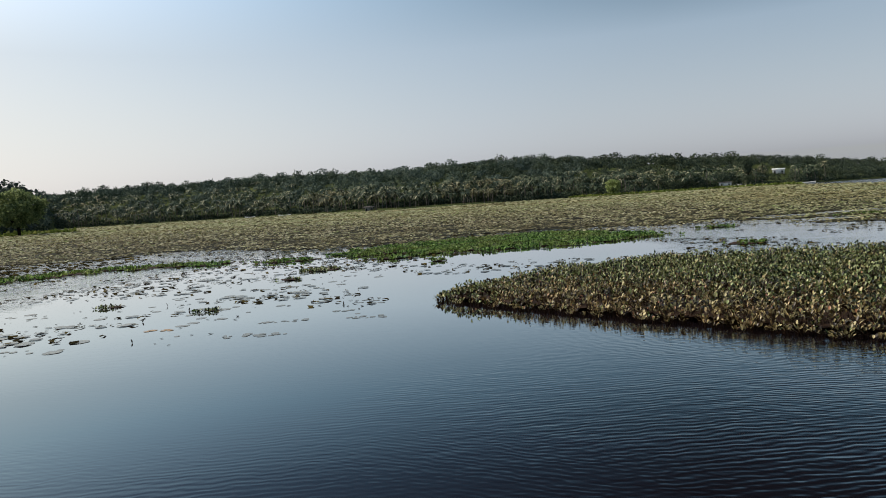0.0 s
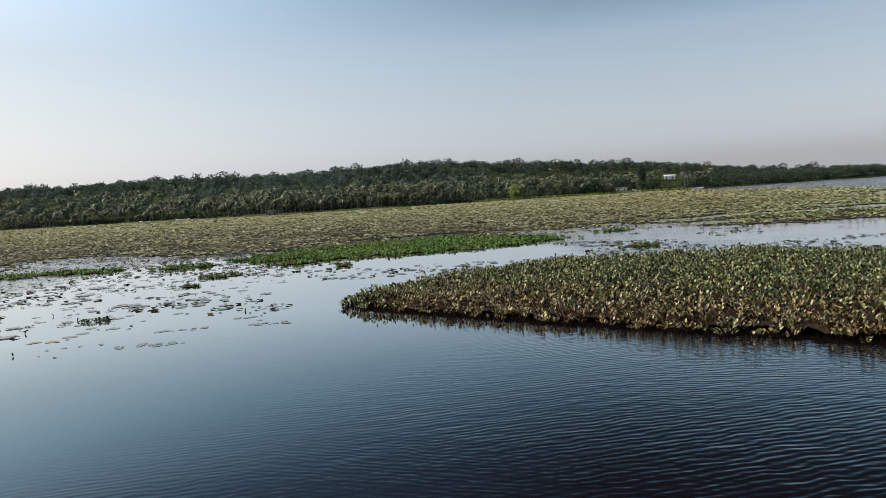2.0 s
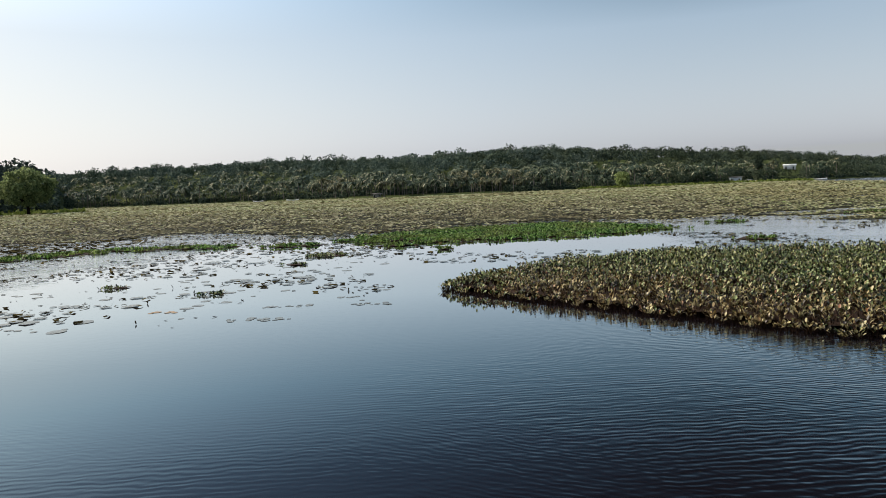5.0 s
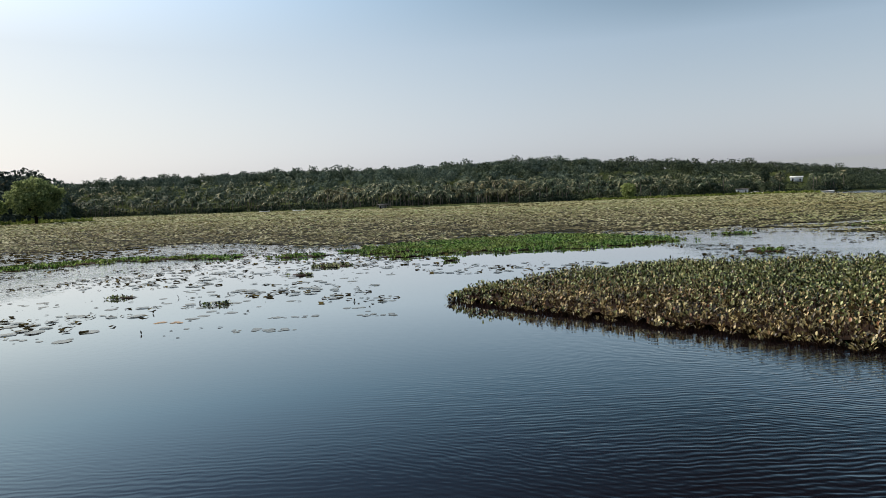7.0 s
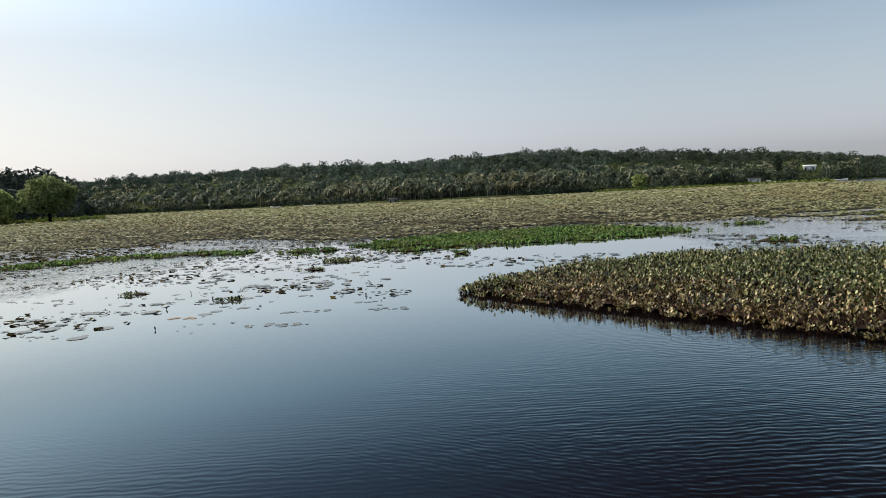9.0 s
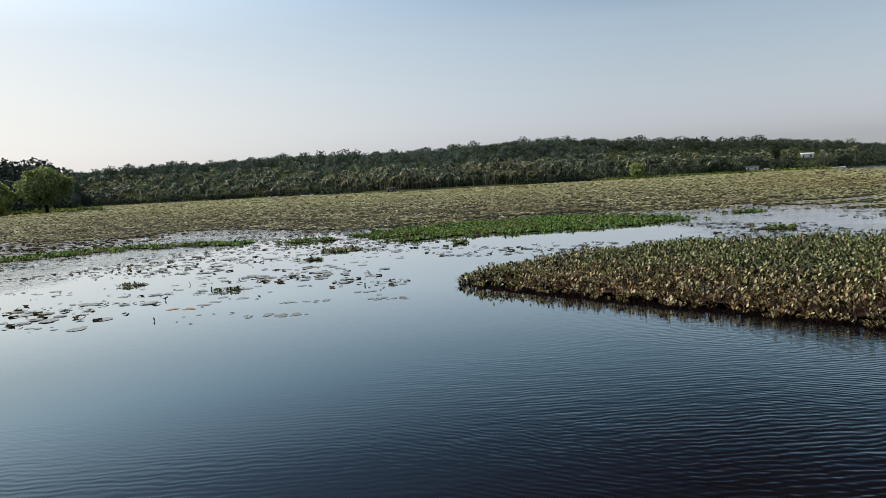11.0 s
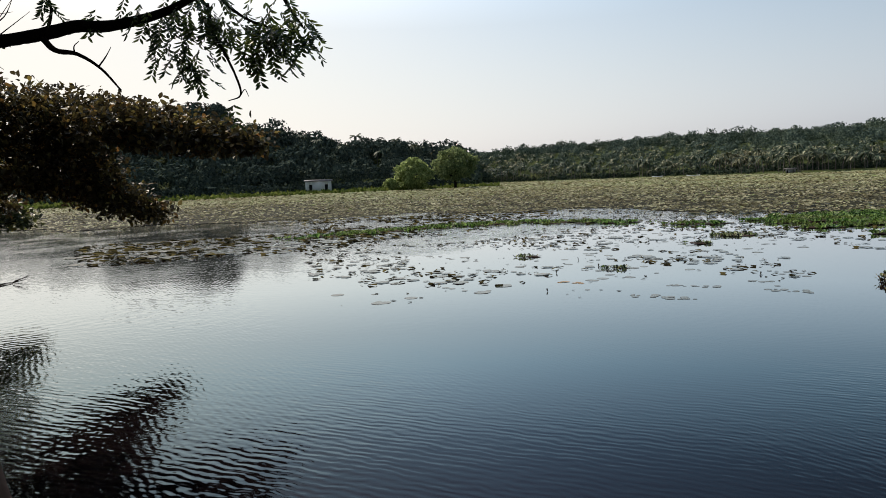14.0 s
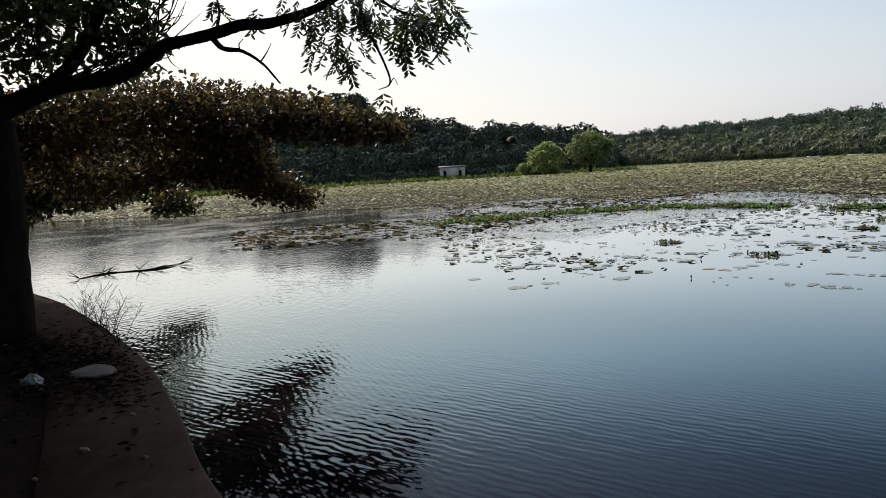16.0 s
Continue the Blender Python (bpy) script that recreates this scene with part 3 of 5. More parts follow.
def build_woods():
    def stand(lots_of, material, name, label, category):
        V, F = joined(*[woods_lot(*lot) for lot in lots_of])
        put(name, mesh_from(name, V, [F], material), label=label, category=category, kind="stuff")

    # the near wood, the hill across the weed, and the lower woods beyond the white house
    for az0, az1, crowns, rows, scrub, material, where in ((-82, -31, ((520, -58, 300, 1.5, 0.7), (180, -82, 130, 1.4, 1.2)), 340, 900, HAZY_NEAR_WOOD, "near wood"),
                                                            (-31, 10, ((1350, -31, 170, 1.05, 0.75),), 300, 700, HAZY_HILL_WOOD, "hill across the lake"),
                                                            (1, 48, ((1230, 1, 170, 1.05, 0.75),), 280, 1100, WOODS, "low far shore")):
        lots, low = [], []
        for count, a0, per, grow, leaf in crowns:
            a1 = -58 if a0 == -82 else az1
            places, sizes = [], []
            for k in range(count):
                az = rng.uniform(a0, a1)
                d = shore(az) + (26 if -30 < az < 27 else 8) + 150 * rng.uniform(0, 1) ** 0.8
                s = (rng.uniform(4, 7.5) if rng.random() < 0.9 else rng.uniform(7.5, 11)) * grow
                if clearing(az, d):
                    continue
                places.append(polar(az, d, float(land_height(az, d)) + s * 0.15))
                sizes.append(s)
            lots.append((places, sizes, per, leaf))
        places, sizes = [], []
        for k in range(rows):                   # the row that closes the crest
            az = rng.uniform(az0, az1)
            d = shore(az) + rng.uniform(120, 175)
            s = rng.uniform(5, 9) if rng.random() < 0.8 else rng.uniform(9, 12)
            places.append(polar(az, d, float(land_height(az, d)) - 2.2))
            sizes.append(s)
        lots.append((places, sizes, 240, 0.75))
        if az1 > 40:                            # tall trees down to the water
            places, sizes = [], []
            for k in range(260):
                az = rng.uniform(13, 46)
                d = shore(az) + rng.uniform(3, 40)
                if clearing(az, d):
                    continue
                places.append(polar(az, d, float(land_height(az, d)) + rng.uniform(0.5, 2.5)))
                sizes.append(rng.uniform(6, 10) * d / 560)
            lots.append((places, sizes, 220, 0.6))
        if az0 < -50:                           # old round crowns that stand over the near wood
            places, sizes = [], []
            for k in range(34):
                az = -60 + 28 * (k + rng.uniform(0, 1)) / 34
                d = shore(az) + rng.uniform(70, 130)
                places.append(polar(az, d, float(land_height(az, d)) + rng.uniform(1.5, 5.0)))
                sizes.append(rng.uniform(8, 11.5))
            lots.append((places, sizes, 420, 0.7))
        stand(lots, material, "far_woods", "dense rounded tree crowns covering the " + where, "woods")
        places, sizes = [], []
        for k in range(scrub):                  # undergrowth behind the palm trunks
            az = rng.uniform(az0, az1)
            d = shore(az) + (rng.uniform(20, 34) if -9.5 < az < 3 else rng.uniform(3, 30) if -30 < az < 27 else rng.uniform(5, 14))
            places.append(polar(az, d, float(land_height(az, d)) - 1.0))
            sizes.append(rng.uniform(2.0, 3.0) if clearing(az, d) else 1.6 if 19.6 < az < 21.8 and d < shore(az) + 24 else rng.uniform(2.5, 6.5))
        if az1 > 40:                            # low scrub up the clearing to the white house
            for k in range(110):
                az, d = rng.uniform(22.9, 25.3), shore(24.0) + rng.uniform(6, 66)
                places.append(polar(az, d, float(land_height(az, d)) - 0.7))
                sizes.append(rng.uniform(2.0, 3.4))
        # hill undergrowth takes the darker WOODS leaf, so its shade is in the colour
        stand([(places, sizes, 60, 1.25)], HAZY_NEAR_WOOD if az0 < -50 else WOODS, "undergrowth", "shaded dark undergrowth below the trees of the " + where, "undergrowth")


def build_tree(place, height, spread, material, label, per=900, leaf=0.9, name="tree", group="", low=0.06):
    ob = holder(name, place, label, "tree", group)
    V, F = limb([(0, 0, -0.5, height * 0.035), (0.1, 0, height * 0.25, height * 0.028), (0, 0.1, height * 0.6, height * 0.012)], 7)
    put("trunk", mesh_from("tree_trunk", V, [F], BARK, True), ob)
    for k in range(5):
        w = k * 1.26 + rng.uniform(0, 0.6)
        tip = np.array((math.cos(w) * spread * 0.36, math.sin(w) * spread * 0.36, height * rng.uniform(0.45, 0.75)))
        V, F = limb([(0, 0, height * 0.15, height * 0.018), (*(tip * 0.5 + (0, 0, height * 0.1)), height * 0.01), (*tip, height * 0.004)], 5)
        put("limb", mesh_from("tree_limb", V, [F], BARK, True), ob)
    Ps, As, Ns = [], [], []
    mid, half = height * (0.5 + low), height * (0.5 - low)
    for k in range(46):                        # clumps set all over a round form, a few inside
        z = 1 - 2 * (k + 0.5) / 46
        w = k * 2.39996 + rng.uniform(-0.3, 0.3)
        r = math.sqrt(1 - z * z) * rng.uniform(0.55, 0.86)
        c = np.array((r * math.cos(w) * spread * 0.5, r * math.sin(w) * spread * 0.5, mid + z * half * rng.uniform(0.68, 0.88)))
        n = per // 20
        q, u = crown_points(n, spread * rng.uniform(0.09, 0.15), 0.8)
        Ps.append(q + c)
        As.append(unit(n) + (0, 0, -0.4))
        Ns.append(u + unit(n) * 0.6)
    P = np.concatenate(Ps)
    P[:, 2] = np.maximum(P[:, 2], 0.2)
    L = leaf * rng.uniform(0.6, 1.4, len(P))
    V, F = scatter(P, np.concatenate(As), np.concatenate(Ns), L, L * 0.7, CLUMP)
    put("crown", mesh_from("tree_crown", V, [F], material), ob)
    return ob


def build_shore_trees():
    build_tree(polar(-35.1, 270, 0.1), 12.2, 16, LIT_TREE, "round sunlit light green tree on the grassy spit", 3600, 0.65, "shore_tree", low=0.0)
    build_tree(polar(-31.8, 268, 0.1), 15.6, 18, DEEP_TREE, "broad green tree at the end of the spit", 4200, 0.65, "shore_tree", low=0.07)
    build_tree(polar(-36.9, 272, 0.1), 5.0, 6, LIT_TREE, "low sunlit bush beside the round tree", 1400, 0.5, "bush", low=0.0)
    build_tree(polar(12.3, 398, 0.4), 9.0, 9, LIT_TREE, "pale yellow green tree among the palms", 1400, 0.6, "shore_tree", low=0.0)
    build_tree(polar(21.9, 500, float(land_height(21.9, 500))), 17.5, 6.0, WOODS, "tall narrow dark tree over the far woods", 1600, 0.7, "shore_tree", low=0.2)


def build_shore_grass():
    m = 9000
    az = np.concatenate([rng.uniform(-78, -28.4, 6500), rng.uniform(9, 25.5, 2500)])
    off = np.where(az < 0, rng.uniform(-7, 9, m), rng.uniform(-9, 3, m))
    off = np.where((az > -31.5) & (az < 0), rng.uniform(-5, 4, m), off)
    d = np.where(az < -28, np.interp(az, [-78, -75, -64, -53, -43, -36, -31.6, -28.4], [158, 165, 200, 240, 268, 276, 280, 288]), np.interp(az, [9, 16, 19, 22, 24, 25.5], [399, 404, 430, 450, 440, 400])) + off
    z = np.where(d > shore(az), land_height(az, d), 0.05)
    P = np.stack([d * np.sin(np.radians(az)), d * np.cos(np.radians(az)), z], 1)
    A = unit(m) * 0.8 + (0, 0, 0.6)
    L = rng.uniform(0.8, 2.0, m)
    V, F = scatter(P, A, unit(m) + (0, 0, 0.6), L, L * 0.8, CLUMP)
    put("shore_grass", mesh_from("shore_grass", V, [F], GRASS), label="bright green grass along the water's edge", category="grass", kind="stuff")
    # the low spit under the end tree
    V = [(*polar(az, dd)[:2], zz) for az, dd, zz in ((-31.6, 274, 0.25), (-30.6, 272, 0.22), (-29.5, 276, 0.18), (-28.4, 284, 0.1), (-28.6, 296, 0.12), (-29.6, 300, 0.2), (-31.0, 302, 0.3))]
    put("spit", mesh_from("spit", V, [np.array([(6, 5, 4, 3, 2, 1, 0)])], LAND), label="low grassy spit reaching into the weed", category="ground", kind="structure")


def build_screen_trees():
    """Unseen trees added behind the near bank, to block sky light from it."""
    places, sizes = [], []
    for k in range(150):
        az, d = rng.uniform(112, 262), rng.uniform(13, 34)
        p = polar(az, d, 1.2)
        for z in (0.0, 4.0):
            places.append(p + (0, 0, z))
            sizes.append(rng.uniform(5, 8))
    V, F = woods_lot(places, sizes, 120, 1.3)
    put("screen_trees", mesh_from("screen_trees", V, [F], WOODS), label="dense unseen trees added behind the bank to block sky", category="trees", kind="stuff")


# ---------------------------------------------------------------- buildings and boats across the lake
def build_house(place, turn, w, dp, h, wall, label, roof_h=0.0):
    ob = holder("house", place, label, "house")
    ob.rotation_euler = (0, 0, radians(turn))
    t = 0.25
    for lo, hi in (((-w / 2, -dp / 2, 0), (-w * 0.36, -dp / 2 + t, h)), ((-w * 0.24, -dp / 2, 0), (w * 0.24, -dp / 2 + t, h)), ((w * 0.36, -dp / 2, 0), (w / 2, -dp / 2 + t, h)),
                   ((-w * 0.36, -dp / 2, h * 0.7), (-w * 0.24, -dp / 2 + t, h)), ((w * 0.24, -dp / 2, h * 0.7), (w * 0.36, -dp / 2 + t, h)),
                   ((-w / 2, dp / 2 - t, 0), (w / 2, dp / 2, h)), ((-w / 2, -dp / 2 + t, 0), (-w / 2 + t, dp / 2 - t, h)), ((w / 2 - t, -dp / 2 + t, 0), (w / 2, dp / 2 - t, h))):
        V, F = box(lo, hi)
        put("wall", mesh_from("house_wall", V, [F], wall), ob)
    # near-black boards: the shade inside the openings put into their colour
    V, F = box((-w * 0.36, -dp / 2 + t + 0.3, 0), (-w * 0.24, -dp / 2 + t + 0.35, h * 0.7))
    put("door", mesh_from("house_door", V, [F], DARK), ob)
    V, F = box((w * 0.24, -dp / 2 + t + 0.3, 0.9), (w * 0.36, -dp / 2 + t + 0.35, h * 0.7))
    put("window", mesh_from("house_window", V, [F], DARK), ob)
    o = 0.5
    V = np.array([(-w / 2 - o, -dp / 2 - o, h), (w / 2 + o, -dp / 2 - o, h), (w / 2 + o, dp / 2 + o, h), (-w / 2 - o, dp / 2 + o, h),
                  (-w / 2 - o, -dp / 2 - o, h + 0.2), (w / 2 + o, -dp / 2 - o, h + 0.2), (w / 2 + o, dp / 2 + o, h + 0.2), (-w / 2 - o, dp / 2 + o, h + 0.2),
                  (-w / 2 - o, 0, h + 0.2 + roof_h), (w / 2 + o, 0, h + 0.2 + roof_h)])
    put("roof", mesh_from("house_roof", V, [np.array([(3, 2, 1, 0), (0, 1, 5, 4), (2, 3, 7, 6), (4, 5, 9, 8), (6, 7, 8, 9)]), np.array([(4, 8, 7), (5, 6, 9)])], WHITE if roof_h > 0.6 else ROOF), ob)
    V, F = box((-w / 2 + 0.2, -dp / 2 + 0.2, -1.5), (w / 2 - 0.2, dp / 2 - 0.2, 0.02))
    put("plinth", mesh_from("house_plinth", V, [F], CONCRETE), ob)
    return ob


def build_boat(place, turn, ln, label, cabin=True):
    ob = holder("boat", place, label, "boat", "boats moored on the far shore")
    ob.scale = (1, 1, 1 if cabin else 0.8)
    ob.rotation_euler = (0, 0, radians(turn))
    V, F = [], []
    n = 9
    for i in range(n):
        u = i / (n - 1) * 2 - 1
        hw = 0.14 * ln * (1 - abs(u) ** 2.6) + 0.02
        sheer = 0.9 + 0.5 * u * u
        for y, z in ((-hw, sheer), (-hw * 0.75, 0.2), (0, -0.1), (hw * 0.75, 0.2), (hw, sheer), (hw * 0.85, sheer - 0.05), (0, 0.25), (-hw * 0.85, sheer - 0.05)):
            V.append((u * ln / 2, y, z))
    for i in range(n - 1):
        for k in range(8):
            F.append((i * 8 + k, i * 8 + (k + 1) % 8, (i + 1) * 8 + (k + 1) % 8, (i + 1) * 8 + k))
    put("hull", mesh_from("boat_hull", V, [np.array(F)], WHITE, True), ob)
    if not cabin:
        return
    V, F = box((-ln * 0.2, -0.09 * ln, 0.3), (ln * 0.15, 0.09 * ln, 1.9))
    put("cabin", mesh_from("boat_cabin", V, [F], WALL), ob)
    V, F = box((-ln * 0.24, -0.11 * ln, 1.9), (ln * 0.2, 0.11 * ln, 2.02))
    put("canopy", mesh_from("boat_canopy", V, [F], WHITE), ob)


def build_far_things():
    build_house(polar(-42.6, 273, 0.9), 42, 9.5, 6, 3.9, WHITE, "small white plastered building at the wood's edge", 0.5)
    build_house(polar(24.0, 575, float(land_height(24.0, 575)) - 0.6), -24, 8, 6, 3.2, WHITE, "white house with a bright roof among dark trees", 0.8)
    build_house(polar(20.4, 474, 0.9), -20, 7, 4, 2.4, WHITE, "small shed with a pale sheet roof on the shore", 0.4)
    build_house(polar(-7.0, 357, 0.6), 5, 4, 3, 1.5, WALL, "small hut under the palms at the shore", 0.3)
    build_boat(polar(25.6, 480, 0.0), -20, 13, "long white open boat lying off the far shore", False)
    build_boat(polar(21.4, 462, 0.0), -25, 7, "small white boat by the shed")
    build_boat(polar(-13.6, 415, 0.0), 10, 7, "pale open boat at the edge of the weed", False)
    build_boat(polar(-16.2, 438, 0.0), 12, 6, "pale open boat at the edge of the weed", False)


# ---------------------------------------------------------------- floating plants
MAT_NEAR = np.array([(-90, 100), (-76, 98), (-72, 92), (-66.5, 84), (-60.6, 70), (-51.5, 69), (-42, 65), (-37, 64), (-30, 67), (-21, 66), (-15, 60), (-9.6, 51), (-6, 52), (0, 56), (6.5, 59), (11, 55), (16, 58), (20, 61), (23, 61), (26.5, 61), (31, 60), (38, 58), (60, 75)])
MAT_FAR = np.array([(-90, 130), (-75, 165), (-64, 200), (-53, 240), (-43, 268), (-36, 276), (-31.6, 280), (-29.8, 519), (-24, 489), (-17.5, 454), (-12, 409), (-6.7, 349), (0, 361), (8.6, 399), (16, 404), (19, 430), (22, 450), (24, 440), (27, 330), (29.7, 270), (38, 165), (50, 152), (60, 151)])


def mat_edge(az, d):
    """Metres inside the floating mat (minus: outside)."""
    return np.minimum(d - np.interp(az, MAT_NEAR[:, 0], MAT_NEAR[:, 1]), np.interp(az, MAT_FAR[:, 0], MAT_FAR[:, 1]) - d)


def raft(x, y, az, d):
    """How the mat's edge wanders; towards its eastern end it breaks into streaks."""
    tear = np.clip((az - 19) / 8, 0, 1) * np.clip((210 - d) / 60, 0, 1)
    return field(x, y, 0.11) * 8 + field(x, y, 0.5, 3.0) * 4 + tear * (field(x * 0.3, y, 0.14, 12.0) * 26 - 5 * np.clip((d - 68) / 10, -0.3, 1))


def build_mat():
    azs = np.arange(-85, 55, 0.3)
    ds = np.concatenate([np.arange(45, 120, 1.0), np.arange(120, 260, 4.0), np.arange(260, 530, 10.0)])
    AZ, D = np.meshgrid(azs, ds, indexing="ij")
    X, Y = D * np.sin(np.radians(AZ)), D * np.cos(np.radians(AZ))
    wob = raft(X, Y, AZ, D)
    keep = (np.minimum(mat_edge(AZ, D), np.where(AZ > 19, 9, 99)) + np.where((D < 130) | (AZ > 19), wob, 0) > 1.0)[:-1, :-1]
    n, k = AZ.shape
    Z = 0.02 + 0.04 * np.maximum(field(X, Y, 0.4, 9.0), 0)
    i = (np.arange(n - 1)[:, None] * k + np.arange(k - 1)[None])[keep]
    V = np.stack([X, Y, Z], -1).reshape(-1, 3)
    F = np.stack([i, i + 1, i + k + 1, i + k], 1)
    used = np.unique(F)
    back = np.zeros(len(V), int)
    back[used] = np.arange(len(used))
    put("floating_weed_bed", mesh_from("floating_weed_bed", V[used], [back[F]], MAT_BED, True), label="brown green bed of floating weed covering the lake", category="floating weed", kind="stuff")
    # raised leaves on the bed: lilies near the open water, more and more grass beyond
    lilies, grasses = [], []
    for d0, d1, per_m2, size in ((46, 80, 9.0, 0.30), (80, 130, 4.6, 0.46), (130, 220, 1.7, 0.75), (220, 530, 0.34, 1.5)):
        area = 0.5 * radians(130) * (d1 ** 2 - d0 ** 2)
        m = int(area * per_m2)
        az, d = rng.uniform(-80, 50, m), np.sqrt(rng.uniform(d0 ** 2, d1 ** 2, m))
        x, y = d * np.sin(np.radians(az)), d * np.cos(np.radians(az))
        inside = np.minimum(mat_edge(az, d), np.where(az > 19, 9, 99)) + raft(x, y, az, d)
        ok = inside > rng.uniform(-4, 3, m)
        if d0 < 100:                            # the lilies stand in loose rafts
            ok &= (az > -43) | (rng.random(m) < 0.5)
            ok &= field(x, y, 0.30, 5.0) + 0.7 * field(x, y, 0.9, 7.0) > rng.uniform(-0.75, 0.12, m)
        swell = field(x, y, 0.42, 21.0)          # raised tussocks, with darker hollows between
        if d0 < 200:
            ok &= swell > rng.uniform(-0.55, -0.05, m)
        x, y, swell = x[ok], y[ok], swell[ok]
        m = len(x)
        P = np.stack([x, y, rng.uniform(0.04, 0.14, m) + 0.42 * np.clip(swell, 0, 1) * (d0 < 200)], 1)
        w = rng.uniform(0, 6.28, m)
        A = np.stack([np.cos(w), np.sin(w), rng.uniform(-0.05, 0.3, m)], 1)
        L = size * rng.uniform(0.5, 1.3, m)
        Nm, W = np.tile((0, 0, 1.0), (m, 1)) + unit(m) * 0.3, L * rng.uniform(0.5, 0.9, m)
        grassy = rng.random(m) < np.clip((np.hypot(x, y) + 18 * field(x, y, 0.05, 1.0) - 75) / 110 + np.clip((np.degrees(np.arctan2(x, y)) - 17) / 9, 0, 0.8), 0.04, 0.96)
        lilies.append(scatter(P[~grassy], A[~grassy], Nm[~grassy], L[~grassy], W[~grassy], CLUMP))
        grasses.append(scatter(P[grassy], A[grassy], Nm[grassy], L[grassy], W[grassy], CLUMP))
    V, F = joined(*lilies)
    put("floating_weed_leaves", mesh_from("floating_weed_leaves", V, [F], MAT_LEAF), label="dense dull olive and brown leaves of floating weed", category="floating weed", kind="stuff")
    V, F = joined(*grasses)
    put("floating_grass", mesh_from("floating_grass", V, [F], MAT_GRASS), label="pale olive floating grass on the far part of the bed", category="floating weed", kind="stuff")


def inside_polygon(x, y, poly):
    hit = np.zeros(len(x), bool)
    for (x0, y0), (x1, y1) in zip(poly, poly[1:] + poly[:1]):
        cross = ((y0 > y) != (y1 > y)) & (x < (x1 - x0) * (y - y0) / (y1 - y0 + 1e-12) + x0)
        hit ^= cross
    return hit


def edge_distance(x, y, poly):
    best = np.full(len(x), 1e9)
    for (x0, y0), (x1, y1) in zip(poly, poly[1:] + poly[:1]):
        dx, dy = x1 - x0, y1 - y0
        u = np.clip(((x - x0) * dx + (y - y0) * dy) / (dx * dx + dy * dy), 0, 1)
        best = np.minimum(best, np.hypot(x - x0 - u * dx, y - y0 - u * dy))
    return best


def hyacinth_bed(name, poly, per_m2, size, height, material, label, fringe=0.5, rag=0.4, behind=None):
    """Upright spoon leaves on stems over a dark tangle, inside a plan outline."""
    p = np.array(poly)
    lo, hi = p.min(0) - 1, p.max(0) + 1
    per = 7                                    # leaves to a plant
    m = int((hi[0] - lo[0]) * (hi[1] - lo[1]) * per_m2 / per)
    x, y = rng.uniform(lo[0], hi[0], m), rng.uniform(lo[1], hi[1], m)
    s = np.where(inside_polygon(x, y, poly), 1, -1) * edge_distance(x, y, poly)
    ok = s + rag * field(x, y, 0.9, 4.0) + 0.5 * rag * field(x, y, 3.0, 8.0) > 0
    ok &= s > (-0.02 if height > 0.4 else -9)
    ok[0] |= not ok.any()
    x, y, s = x[ok], y[ok], s[ok]
    m = len(x)
    tall = height * np.clip(0.22 + s / (fringe * 2.2), 0.15, 1.0) * (0.85 + 0.35 * field(x, y, 0.5, 2.0)) * rng.uniform(0.6, 1.2, m)
    x, y, tall = np.repeat(x, per), np.repeat(y, per), np.repeat(tall, per) * rng.uniform(0.55, 1.05, m * per)
    m *= per
    w = rng.uniform(0, 6.28, m)
    lean = rng.uniform(0.1, 0.9, m)
    foot = np.stack([x, y, np.zeros(m)], 1)
    out = size * (0.25 + lean * 0.75)
    P = foot + np.stack([np.cos(w) * out, np.sin(w) * out, tall], 1)
    A = np.stack([np.cos(w) * lean, np.sin(w) * lean, rng.uniform(0.2, 1.0, m)], 1)
    Nm = np.stack([-np.cos(w), -np.sin(w), lean * 1.4], 1)
    L = size * rng.uniform(0.7, 1.25, m)
    V, F = scatter(P, A, Nm, L, L * rng.uniform(0.42, 0.72, m), SPOON)
    me = mesh_from(name, V, [F], material)
    if behind is not None:                     # fresher leaves away from the open edge
        me.materials.append(behind)
        fresh = rng.random(m) < np.clip((edge_distance(x, y, poly[:9] + poly[7:0:-1]) - 0.8) / 6.0 + np.clip((2.2 - x) / 3.0, 0, 0.75) * (edge_distance(x, y, poly[:9] + poly[7:0:-1]) > 0.1), 0.06, 0.85)
        me.polygons.foreach_set("material_index", np.repeat(fresh, len(SPOON[1])).astype(np.int32))
        me.update()
    ob = put(name, me, label=label, category="water hyacinth", kind="stuff")
    # stems
    ps = rng.random(m) < 0.5
    f, t = foot[ps], P[ps]
    sv = np.stack([f + (0.012, 0, 0), f - (0.012, 0, 0), t + (0, 0.006, 0)], 1).reshape(-1, 3)
    if len(sv):
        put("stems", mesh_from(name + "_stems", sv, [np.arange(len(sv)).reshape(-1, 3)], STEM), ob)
    # the dark tangle just over the water: a sheet whose colour also holds the shade
    cell = max(0.25, size * 1.3)
    gx, gy = np.arange(lo[0], hi[0], cell), np.arange(lo[1], hi[1], cell)
    X, Y = np.meshgrid(gx, gy, indexing="ij")
    s = (np.where(inside_polygon(X.ravel(), Y.ravel(), poly), 1, -1) * edge_distance(X.ravel(), Y.ravel(), poly)).reshape(X.shape)
    keep = (s + rag * field(X, Y, 0.9, 4.0) > (0.4 if height > 0.2 else 0.16))[:-1, :-1]
    Z = 0.02 + np.clip(s, 0, 0.5) * 0.2 * height / 0.4 + 0.03 * field(X, Y, 2.0, 1.0)
    n, k = X.shape
    i = (np.arange(n - 1)[:, None] * k + np.arange(k - 1)[None])[keep]
    if len(i) == 0:
        return ob
